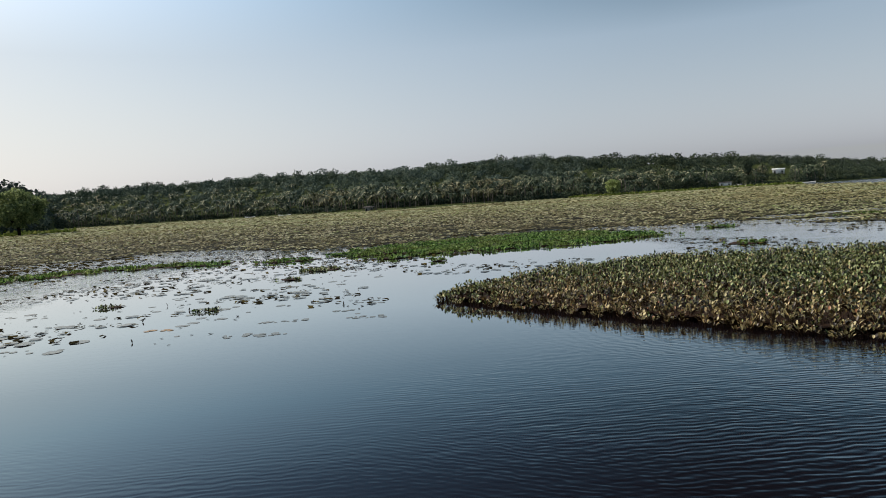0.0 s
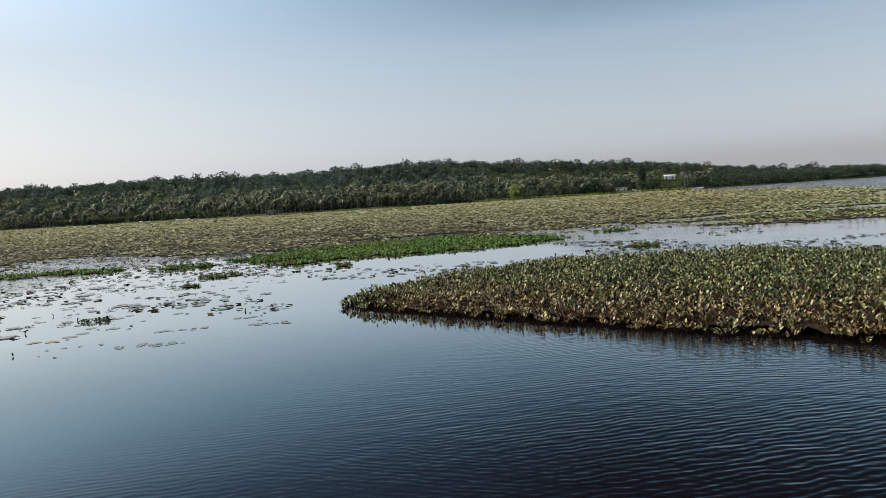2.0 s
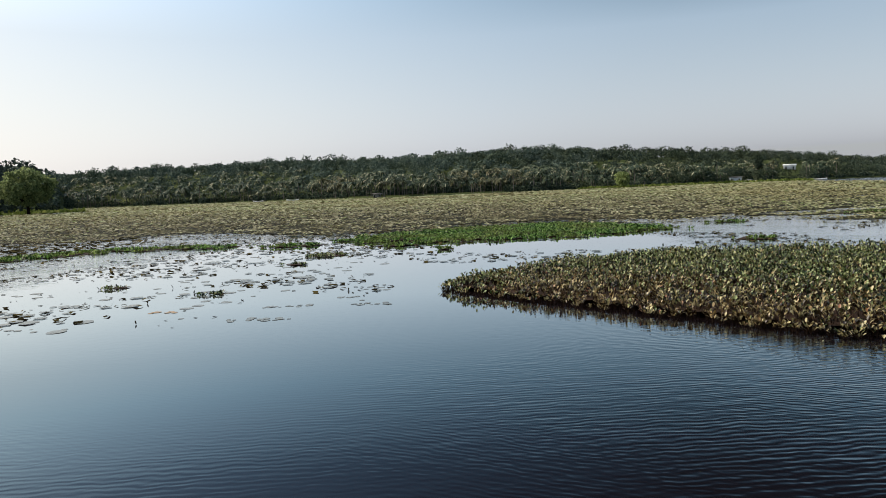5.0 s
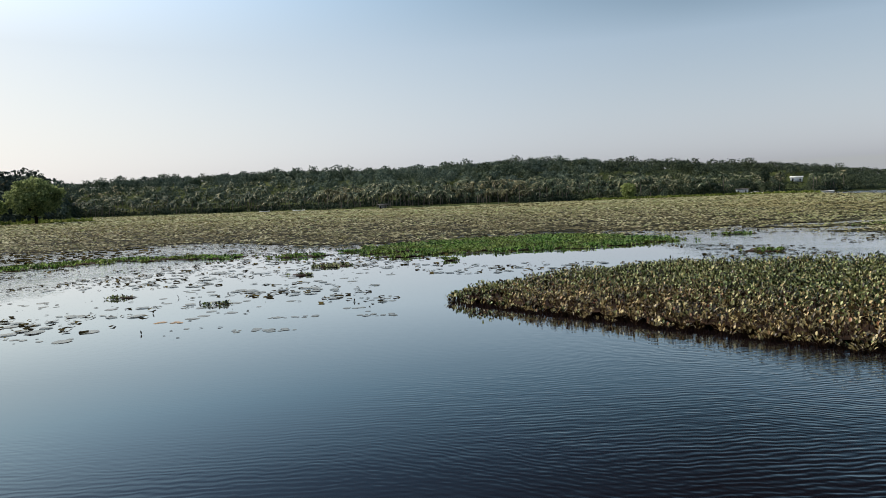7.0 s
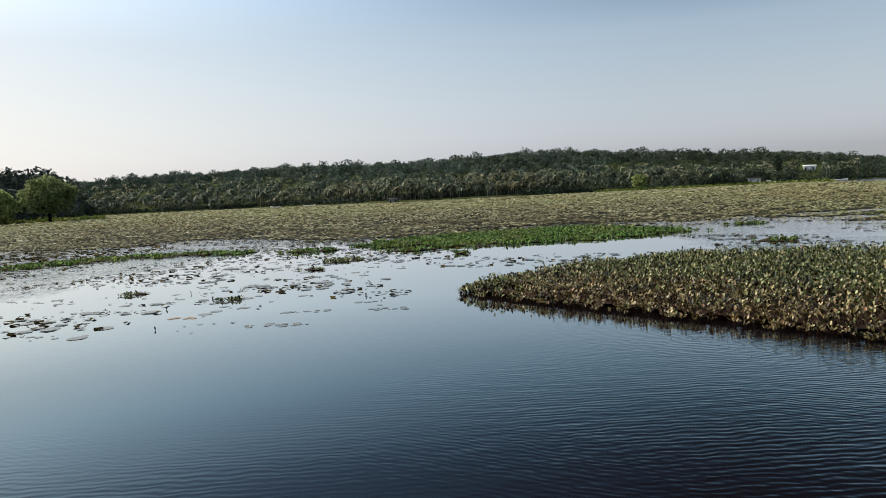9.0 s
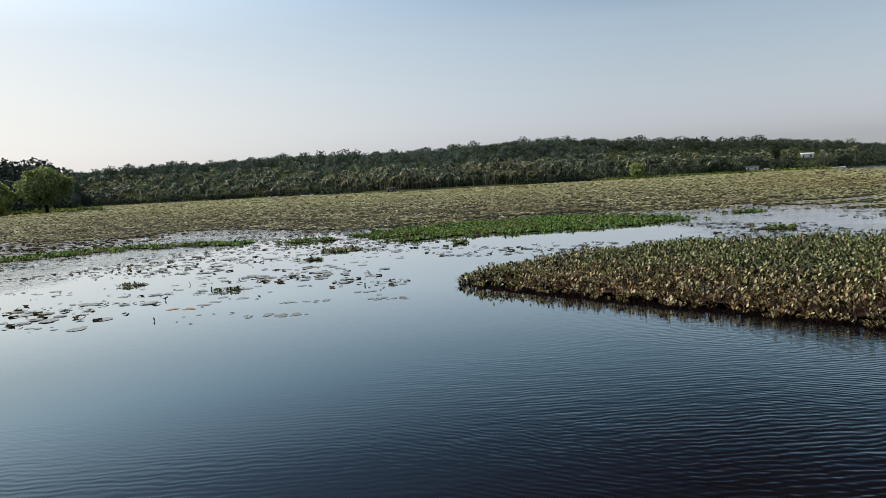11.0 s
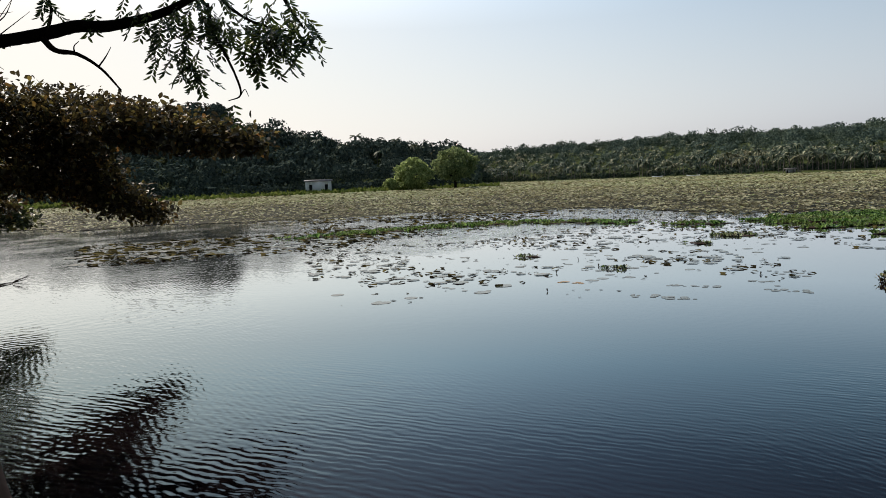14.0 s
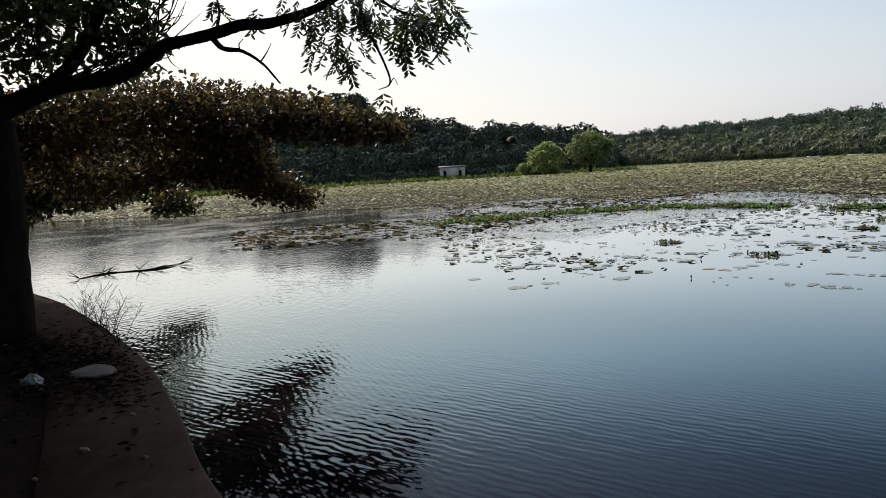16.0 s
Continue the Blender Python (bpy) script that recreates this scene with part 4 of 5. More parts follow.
    put("root_shade_sheet", mesh_from(name + "_tangle", np.stack([X, Y, Z], -1).reshape(-1, 3), [np.stack([i, i + k, i + k + 1, i + 1], 1)], STEM, True), ob)
    return ob


ISLAND = [(-0.9, 21.35), (-0.65, 20.8), (0.6, 19.5), (2.6, 17.3), (4.6, 15.2), (5.9, 13.9), (7.4, 12.6), (9.2, 11.0), (11.5, 8.6), (14.0, 7.2), (19.0, 9.0), (22.0, 14.0), (21.0, 20.0), (18.8, 24.2), (16.2, 26.9), (13.7, 27.8), (10.9, 28.8), (7.9, 29.1), (4.3, 27.5), (1.4, 25.0), (-0.4, 22.9)]
GREEN = [(-6.5, 43.0), (-4.9, 42.5), (-2.0, 40.4), (3.3, 41.0), (7.6, 41.8), (11.6, 44.0), (13.0, 46.5), (10.0, 53.0), (6.7, 56.0), (-0.9, 54.0), (-5.8, 50.0), (-7.5, 46.0)]
BAND = [(-31.5, 29.5), (-29.5, 30.5), (-27.0, 35.0), (-24.4, 39.7), (-21.4, 42.6), (-14.9, 42.3), (-13.6, 43.6), (-17.0, 45.0), (-21.6, 45.3), (-24.8, 43.4), (-27.4, 39.5), (-30.0, 33.5)]


def oval(cx, cy, rx, ry, turn=0.0):
    c, s = math.cos(turn), math.sin(turn)
    return [(cx + rx * math.cos(k * 0.6283) * c - ry * math.sin(k * 0.6283) * s, cy + rx * math.cos(k * 0.6283) * s + ry * math.sin(k * 0.6283) * c) for k in range(10)]


def build_hyacinth():
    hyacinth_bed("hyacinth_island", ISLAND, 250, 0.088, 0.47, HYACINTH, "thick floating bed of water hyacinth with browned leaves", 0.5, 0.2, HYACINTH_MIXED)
    hyacinth_bed("hyacinth_patch", GREEN, 85, 0.16, 0.10, HYACINTH_GREEN, "fresh bright green patch of water hyacinth", 0.6, 2.4)
    hyacinth_bed("hyacinth_strip", BAND, 60, 0.17, 0.07, HYACINTH_GREEN, "narrow green strip of water hyacinth on open water", 0.4, 1.5)
    for cx, cy, rx, ry in ((14.1, 35.4, 1.1, 0.9), (-10.3, 42.2, 2.0, 1.1), (-4.0, 39.5, 1.4, 0.8), (33.5, 55.5, 5.0, 1.0), (18.0, 50.0, 1.6, 0.7), (36.5, 51.0, 3.0, 0.8), (-1.2, 36.0, 0.7, 0.7)):
        hyacinth_bed("hyacinth_clump", oval(cx, cy, rx, ry), 60, 0.15, 0.09, HYACINTH_GREEN, "small drifting clump of water hyacinth", 0.3, 0.35)
    for cx, cy, rx, ry in ((-7.5, 30.8, 0.6, 0.7), (-6.95, 35.0, 1.0, 1.3), (-8.0, 22.2, 0.42, 0.3), (-12.4, 24.6, 0.5, 0.4)):
        hyacinth_bed("hyacinth_clump", oval(cx, cy, rx, ry), 110, 0.10, 0.06, HYACINTH_MIXED, "small browned clump of water hyacinth among lily pads", 0.3, 0.12)


def pad_mesh(kind):
    n = 16
    V = [(0, 0, 0.004)]
    for k in range(n):
        w = 0.05 + (2 * math.pi - 0.10) * k / (n - 1)
        r = 0.5 * (1 + 0.06 * rng.uniform(-1, 1))
        V.append((r * math.cos(w), r * math.sin(w), 0.006 + max(0, rng.normal(0, 0.009 if kind else 0.005))))
    F = np.array([(0, k, k + 1) for k in range(1, n)])
    return mesh_from("lily_pad", V, [F], PAD if kind < 3 else DRY, True)


def curl_mesh():
    """A rolled, dried leaf that stands out of the water."""
    V, F = [], []
    b = rng.uniform(0.2, 0.6)
    for i in range(6):
        u = i / 5
        for k in range(5):
            w = (k / 4 - 0.5) * 3.6
            r = 0.16 * math.sin(math.pi * (0.1 + 0.85 * u)) * rng.uniform(0.8, 1.2)
            V.append((u - 0.5 + 0.1 * rng.uniform(-1, 1), r * math.sin(w) * 1.4, 0.02 + r * (1 - math.cos(w)) * 0.8 + b * 0.5 * u * u * 0.6))
    for i in range(5):
        for k in range(4):
            F.append((i * 5 + k, i * 5 + k + 1, (i + 1) * 5 + k + 1, (i + 1) * 5 + k))
    return mesh_from("curled_leaf", V, [np.array(F)], CURL, True)


def build_pads():
    pads, curls = [pad_mesh(k) for k in range(4)], [curl_mesh() for k in range(5)]
    spots = []
    while len(spots) < 430:
        az = rng.uniform(-42, -6)
        d = 18.0 + 22 * rng.random()
        x, y, _ = polar(az, d)
        if noise.noise((x * 0.25, y * 0.25, 5.0)) + (d - 24) * 0.03 - max(0, az + 16) * 0.05 > -0.22 + 0.3 * rng.random():
            spots.append((x, y))
    for x, y in spots:
        if rng.random() < 0.42:
            s = rng.uniform(0.14, 0.44)
            ob = put("lily_pad", pads[int(rng.choice(4, p=(0.45, 0.3, 0.24, 0.01)))], None, "flat round lily pad lying on the water", "lily pad", "lily pads on the open water")
        else:
            s = rng.uniform(0.06, 0.17)
            ob = put("curled_leaf", curls[int(rng.integers(5))], None, "dark curled dead leaf standing out of the water", "leaf", "dead leaves on the open water")
        ob.matrix_world = pose(x, y, 0.004, 0, 0, rng.uniform(0, 360)) @ Matrix.Diagonal((s, s * rng.uniform(0.7, 1), s * 0.55, 1))
    # a thin line of small pads, and a few yellowed leaves
    for x, y, n, reach, mesh in ((-5.2, 17.35, 16, 0.9, 0), (-4.8, 19.3, 14, 0.75, 1), (-8.2, 18.9, 9, 0.45, 3), (-8.0, 21.6, 10, 0.5, 1), (-10.6, 16.8, 8, 0.9, 1), (-2.6, 19.2, 9, 0.7, 2), (-3.4, 20.6, 5, 0.4, 0)):
        for k in range(n):
            ob = put("lily_pad", pads[mesh], None, "yellowed dead pad in a drifting clump" if mesh == 3 else "small flat pad in a thin drifting line", "lily pad", "lily pads on the open water")
            w = rng.uniform(0.10, 0.26)
            ob.matrix_world = pose(x + rng.uniform(-1, 1) * reach, y + rng.uniform(-0.25, 0.25) * reach, 0.006, 0, 0, rng.uniform(0, 360)) @ Matrix.Diagonal((w, w * 0.8, w, 1))
    for x, y, s in ((-9.75, 16.55, 0.5), (-11.34, 18.05, 0.55), (-9.76, 17.8, 0.55), (-12.61, 19.02, 0.5), (-7.58, 25.06, 0.6), (-13.1, 17.2, 0.45)):
        ob = put("lily_pad", pads[1], None, "large flat lily pad at the edge of the field", "lily pad", "lily pads on the open water")
        ob.matrix_world = pose(x, y, 0.006, 0, 0, rng.uniform(0, 360)) @ Matrix.Diagonal((s, s * 0.85, s, 1))
    for x, y, s in ((-10.1, 24.1, 0.13), (-8.75, 22.6, 0.11), (-8.18, 17.25, 0.09), (-9.39, 20.65, 0.10), (-3.68, 21.93, 0.10)):
        ob = put("curled_leaf", curls[1], None, "dark curled dead leaf standing out of the water", "leaf", "dead leaves on the open water")
        ob.matrix_world = pose(x, y, 0.05, 0, -60, rng.uniform(0, 360)) @ Matrix.Diagonal((s, s, s, 1))
    # the thin scatter farther out
    m = 16000
    az, d = rng.uniform(-62, 40, m), np.sqrt(rng.uniform(18.5 ** 2, 66 ** 2, m))
    x, y = d * np.sin(np.radians(az)), d * np.cos(np.radians(az))
    dens = field(x, y, 0.18, 2.0) + 0.4 * field(x, y, 0.7, 6.0)
    want = np.where(az < -44, np.where((d > 34) & (d < 48) & (az > -60), 0.85, -0.6), np.where(az < -6, np.clip((d - 26) * 0.02, -0.3, 0.35), np.where(d > 29, 0.04, -0.6)))
    ok = dens + want > 0.1
    x, y = x[ok], y[ok]
    ok = ~inside_polygon(x, y, ISLAND)
    x, y = x[ok], y[ok]
    m = len(x)
    w = rng.uniform(0, 6.28, m)
    L = rng.uniform(0.06, 0.36, m) * np.where((x < -24) & (y > 17), 1.9, 1.0)
    P, A, N = np.stack([x, y, np.full(m, 0.012)], 1), np.stack([np.cos(w), np.sin(w), rng.uniform(0, 0.10, m)], 1), np.tile((0, 0, 1.0), (m, 1))
    flat = rng.random(m) < 0.45
    V, F = scatter(P[~flat], A[~flat], N[~flat] + unit(m)[~flat] * 0.04, L[~flat], L[~flat] * 0.7, CLUMP)
    put("floating_leaves", mesh_from("floating_leaves", V, [F], CURL), label="thin scatter of dark floating leaves on open water", category="floating leaves", kind="stuff")
    V, F = scatter(P[flat], A[flat] * (1, 1, 0.1), N[flat], L[flat] * 1.4, L[flat] * 1.2, PETAL8)
    put("floating_pads", mesh_from("floating_pads", V, [F], PAD), label="thin scatter of flat wet lily pads on open water", category="lily pads", kind="stuff")


# ---------------------------------------------------------------- the near bank
BANK = [(-60.0, 16.0), (-40.0, 9.0), (-26.0, 5.2), (-18.0, 4.1), (-13.5, 3.7), (-10.7, 3.45), (-7.2, 2.8), (-5.2, 2.2), (-3.6, 1.65), (0.0, 0.75), (6.0, 0.0), (20.0, -1.0), (60.0, -3.0)]
BANK_TOP = 1.45


def build_bank():
    e = curve_through([(x, y, 0, 0) for x, y in BANK], 8)[:, :2]
    t = np.gradient(e, axis=0)
    t /= np.linalg.norm(t, axis=1, keepdims=True)
    nrm = np.stack([t[:, 1], -t[:, 0]], 1)          # away from the water
    n = len(e)

    def strip(profile, name, material, label, category):
        V = np.concatenate([np.column_stack([e + nrm * o, np.full(n, z) + 0.012 * field(e[:, 0], e[:, 1] + o, 1.3, o)]) for o, z in profile])
        F = []
        for k in range(len(profile) - 1):
            i = np.arange(n - 1) + k * n
            F.append(np.stack([i, i + 1, i + n + 1, i + n], 1))
        put(name, mesh_from(name, V, [np.concatenate(F)], material, False), label=label, category=category, kind="structure")

    strip([(-0.25, -1.0), (-0.05, 0.6), (0.0, BANK_TOP - 0.12)], "embankment_wall", STONE, "rough laterite retaining wall at the water", "wall")
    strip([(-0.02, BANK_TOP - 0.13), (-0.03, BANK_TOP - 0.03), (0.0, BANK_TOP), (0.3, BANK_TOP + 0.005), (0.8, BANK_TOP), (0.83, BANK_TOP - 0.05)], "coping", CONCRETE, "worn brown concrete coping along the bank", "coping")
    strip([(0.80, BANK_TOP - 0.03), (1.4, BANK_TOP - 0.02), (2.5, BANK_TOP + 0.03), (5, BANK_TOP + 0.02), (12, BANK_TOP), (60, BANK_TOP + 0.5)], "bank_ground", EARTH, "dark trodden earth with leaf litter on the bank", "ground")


def on_bank(az, d):
    p = polar(az, d)
    return p[0], p[1], BANK_TOP


# ---------------------------------------------------------------- the trees over the water
TRUNK = [(-9.36, 2.13, 1.20, 0.460), (-9.34, 2.22, 2.08, 0.370), (-9.32, 2.29, 3.01, 0.330), (-9.22, 2.26, 3.74, 0.300), (-9.24, 2.19, 4.51, 0.240), (-9.24, 2.19, 5.38, 0.200), (-9.00, 2.32, 6.18, 0.120)]
BOUGHS = [
    [(-9.14, 2.20, 3.82, 0.200), (-8.96, 2.48, 3.97, 0.150), (-8.54, 2.81, 4.13, 0.110), (-8.08, 3.16, 4.18, 0.100), (-7.77, 3.37, 4.29, 0.100), (-7.48, 3.52, 4.45, 0.086), (-7.22, 3.68, 4.49, 0.072), (-6.98, 3.82, 4.525, 0.078), (-6.72, 3.97, 4.575, 0.072), (-6.44, 4.12, 4.56, 0.066), (-6.02, 4.37, 4.65, 0.050), (-5.58, 4.58, 4.83, 0.040), (-5.07, 4.83, 4.95, 0.030), (-4.65, 5.07, 5.04, 0.020)],
    [(-8.94, 2.53, 3.96, 0.120), (-8.74, 2.83, 4.19, 0.100), (-8.57, 3.02, 4.41, 0.090), (-8.41, 3.17, 4.70, 0.080), (-8.25, 3.29, 5.03, 0.070), (-8.09, 3.41, 5.48, 0.050)],
    [(-9.11, 2.31, 3.91, 0.160), (-9.02, 2.24, 4.48, 0.130), (-8.68, 2.36, 5.00, 0.100), (-8.31, 2.55, 5.39, 0.070)],
    [(-8.43, 3.11, 4.61, 0.050), (-8.14, 3.29, 4.61, 0.035), (-7.96, 3.44, 4.53, 0.020), (-7.79, 3.58, 4.58, 0.010)],
]
TWIGS = [
    [(-7.01, 3.78, 4.51, 0.034), (-6.91, 3.85, 4.37, 0.028), (-6.77, 3.98, 4.33, 0.020), (-6.63, 4.11, 4.20, 0.014), (-6.50, 4.22, 3.99, 0.008)],
    [(-6.63, 4.10, 4.22, 0.008), (-6.56, 4.13, 4.30, 0.006), (-6.53, 4.17, 4.39, 0.003)],
    [(-6.78, 3.96, 4.33, 0.009), (-6.78, 3.96, 4.40, 0.006), (-6.76, 4.00, 4.45, 0.003)],
    [(-5.60, 4.55, 4.70, 0.016), (-5.51, 4.52, 4.42, 0.014), (-5.38, 4.51, 4.24, 0.012), (-5.24, 4.51, 4.00, 0.010), (-5.19, 4.50, 3.84, 0.008), (-5.26, 4.42, 3.79, 0.004)],
    [(-5.19, 4.50, 3.84, 0.006), (-5.12, 4.49, 3.88, 0.004), (-5.10, 4.51, 3.82, 0.003)],
    [(-6.97, 3.84, 4.58, 0.018), (-6.95, 3.87, 4.74, 0.014), (-6.97, 3.85, 4.96, 0.010)],
    [(-7.70, 3.53, 4.70, 0.010), (-7.54, 3.63, 4.80, 0.007), (-7.42, 3.66, 4.94, 0.005)],
    [(-5.58, 4.58, 4.83, 0.020), (-5.27, 4.63, 4.56, 0.014), (-5.02, 4.74, 4.43, 0.010), (-4.77, 4.84, 4.37, 0.006)],
    [(-5.07, 4.83, 4.95, 0.020), (-4.83, 4.78, 4.60, 0.014), (-4.68, 4.79, 4.40, 0.008)],
]
# middle, reach and number of leaves of each spray
FEATHERY = [(-4.84, 4.77, 4.35, 0.32, 46), (-4.97, 4.64, 4.25, 0.25, 34), (-4.68, 4.79, 4.43, 0.22, 30), (-5.22, 4.68, 4.47, 0.3, 34), (-5.47, 4.56, 4.52, 0.34, 50), (-5.71, 4.43, 4.29, 0.26, 36), (-5.68, 4.47, 4.10, 0.16, 16), (-5.89, 4.37, 4.28, 0.2, 18), (-6.02, 4.36, 4.53, 0.26, 26), (-6.23, 4.25, 4.64, 0.24, 22), (-5.51, 4.51, 4.65, 0.4, 50), (-5.15, 4.75, 4.66, 0.4, 44), (-6.59, 4.08, 4.70, 0.15, 8), (-6.96, 3.86, 4.81, 0.14, 12), (-5.95, 4.45, 4.67, 0.3, 34), (-5.19, 4.57, 4.24, 0.12, 6), (-5.22, 4.46, 3.78, 0.06, 6)]
ROUNDED = [(-7.96, 3.45, 4.59, 0.28, 60), (-8.26, 3.27, 4.53, 0.25, 40), (-7.96, 3.45, 4.85, 0.25, 60), (-8.77, 2.74, 4.83, 0.6, 160), (-8.94, 2.54, 4.49, 0.4, 80), (-8.46, 3.04, 4.93, 0.45, 110), (-8.03, 3.30, 4.27, 0.2, 18), (-8.94, 2.53, 4.96, 0.4, 110), (-8.27, 3.25, 5.15, 0.5, 120), (-8.73, 2.86, 4.51, 0.3, 40), (-7.70, 3.54, 4.56, 0.15, 16)]
# middle, reach across and up, leaves
ALMOND = [(-18.08, 6.41, 4.74, 1.69, 0.74, 330), (-17.63, 7.97, 4.99, 1.64, 0.66, 330), (-17.13, 9.33, 4.91, 1.22, 0.64, 280), (-16.79, 10.25, 4.83, 1.07, 0.56, 220), (-14.32, 9.61, 4.58, 1.13, 0.40, 286), (-13.80, 10.32, 4.28, 1.28, 0.34, 330), (-13.24, 11.01, 4.08, 0.99, 0.27, 220), (-12.83, 11.48, 3.98, 0.33, 0.18, 60), (-17.74, 8.95, 4.01, 1.41, 0.67, 280), (-17.43, 10.22, 3.97, 0.94, 0.59, 200), (-17.51, 10.76, 3.39, 0.62, 0.56, 120), (-17.55, 11.34, 2.86, 0.71, 0.43, 130), (-17.31, 12.00, 2.53, 0.59, 0.27, 90), (-18.05, 9.85, 3.44, 0.79, 0.45, 90), (-18.81, 5.30, 4.53, 0.9, 0.9, 200), (-18.3, 5.9, 4.15, 1.3, 0.35, 150),
          (-18.11, 9.09, 3.50, 0.9, 0.3, 90), (-18.08, 10.19, 3.28, 0.8, 0.3, 90), (-18.56, 8.15, 3.35, 0.9, 0.35, 110), (-19.23, 9.10, 2.83, 0.5, 0.22, 40), (-18.96, 7.22, 3.08, 0.9, 0.4, 120), (-18.22, 10.95, 2.93, 0.6, 0.25, 70), (-19.27, 6.32, 3.62, 1, 0.5, 140)]
FAR_BANK = [(-27.1, 9.0, 4.76, 2.02, 0.59, 260), (-27.9, 8.2, 3.50, 1.43, 0.84, 260), (-27.3, 9.9, 3.84, 1.43, 0.67, 160), (-28.0, 7.8, 2.66, 1.01, 0.59, 170), (-27.4, 9.7, 2.83, 1.43, 0.42, 200), (-27.3, 11.6, 3.08, 1.34, 0.34, 110), (-27.0, 12.1, 3.76, 1.18, 0.67, 150), (-28.3, 10.6, 5.18, 1.85, 0.76, 240), (-26.1, 12.6, 2.33, 0.84, 0.34, 80)]
SLAB, BAG, BITS = (-6.68, 2.21), (-6.75, 1.76), [(-6.32, 1.92), (-4.40, 1.64), (-4.83, 1.46), (-4.62, 1.12), (-5.27, 1.94)]
WEEDS = [(-8.39, 3.04), (-7.82, 2.92), (-9.05, 3.17), (-9.84, 3.30)]


def spray(P, reach, n, droop, length, width, shape, flat=1.0):
    q = np.clip(rng.normal(size=(n, 3)), -1.7, 1.7) * np.array((reach, reach, reach * flat)) * 0.55
    q = np.array(P) + q
    A = unit(n) * 0.75 + (0, 0, -droop)
    N = unit(n) * 0.8 + (0, 0, 1.0)
    L = length * rng.uniform(0.65, 1.25, n)
    return scatter(q, A, N, L, L * width, shape)


def feathery(P, reach, n):
    """Short hanging stalks with pairs of narrow leaflets."""
    lots = []
    for i in range(n):
        q = np.array(P) + rng.normal(size=3) * reach * 0.5
        w = rng.uniform(0, 6.28)
        d = np.array((math.cos(w) * 0.5, math.sin(w) * 0.5, -rng.uniform(0.3, 1.2)))
        d /= np.linalg.norm(d)
        side = np.cross(d, (0, 0, 1.0))
        side /= np.linalg.norm(side)
        m = int(rng.integers(4, 8))
        u = np.repeat(np.linspace(0.03, 0.2, m), 2)
        sg = np.tile((1.0, -1.0), m)
        Pq = q + d * u[:, None]
        A = d * 0.7 + side * sg[:, None] * 0.75 + rng.normal(size=(2 * m, 3)) * 0.15
        lots.append(scatter(Pq, A, np.cross(d, side) + rng.normal(size=(2 * m, 3)) * 0.3, 0.085 * rng.uniform(0.7, 1.2, 2 * m), 0.025, LEAF6))
    return joined(*lots)


def build_overhanging_tree():
    ob = holder("overhanging_tree", (0, 0, 0), "large dark tree on the bank leaning over the water", "tree")
    V, F = limb(TRUNK, 14, 6, 0.05)
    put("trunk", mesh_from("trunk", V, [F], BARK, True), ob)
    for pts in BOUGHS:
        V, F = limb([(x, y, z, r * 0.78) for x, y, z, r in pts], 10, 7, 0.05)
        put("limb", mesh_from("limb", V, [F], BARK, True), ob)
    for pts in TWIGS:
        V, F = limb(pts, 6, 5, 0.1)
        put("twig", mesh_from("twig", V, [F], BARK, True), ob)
    # slender bare shoots that fan out over the fork
    for k in range(18):
        p = np.array((-8.62, 2.75, 4.16)) + np.array((0.30, 0.27, 0.03)) * rng.uniform(0, 2.2)
        d = np.array((0.74, 0.67, 0.0)) * rng.uniform(0.2, 0.75) + (0, 0, rng.uniform(0.15, 0.5))
        V, F = limb([(*p, 0.010), (*(p + d * 0.5 + unit(1)[0] * 0.05), 0.007), (*(p + d), 0.003)], 5, 5)
        put("twig", mesh_from("twig", V, [F], BARK, True), ob)
    # fine twigs between the limbs
    for k in range(130):
        c = ROUNDED[int(rng.integers(len(ROUNDED)))]
        p = np.array(c[:3]) + rng.normal(size=3) * c[3] * 0.5
        d = unit(1)[0] * 0.5 + (0, 0, 0.25)
        V, F = limb([(*p, 0.009), (*(p + d * 0.5 + unit(1)[0] * 0.06), 0.006), (*(p + d), 0.002)], 5, 4)
        put("twig", mesh_from("twig", V, [F], BARK, True), ob)
    lots = [feathery(c[:3], c[3] * 0.6, int(c[4] * 0.40)) for c in FEATHERY]
    V, F = joined(*lots)
    put("leaves", mesh_from("feathery_leaves", V, [F], TREE_LEAF), ob, "drooping feathery green leaves", kind="stuff")
    lots = [spray(c[:3], c[3] * 1.1, int(c[4] * 2.2), 0.2, 0.11, 0.6, LEAF6) for c in ROUNDED]
    # the high crown, over the bank: unseen, added to shade the ground
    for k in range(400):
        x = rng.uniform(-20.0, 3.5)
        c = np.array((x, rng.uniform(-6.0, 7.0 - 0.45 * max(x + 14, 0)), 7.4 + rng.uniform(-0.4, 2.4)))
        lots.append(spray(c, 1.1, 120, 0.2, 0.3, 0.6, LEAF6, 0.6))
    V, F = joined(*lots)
    put("leaves", mesh_from("rounded_leaves", V, [F], TREE_LEAF), ob, "small rounded dark leaves, with an unseen crown added for shade", kind="stuff")


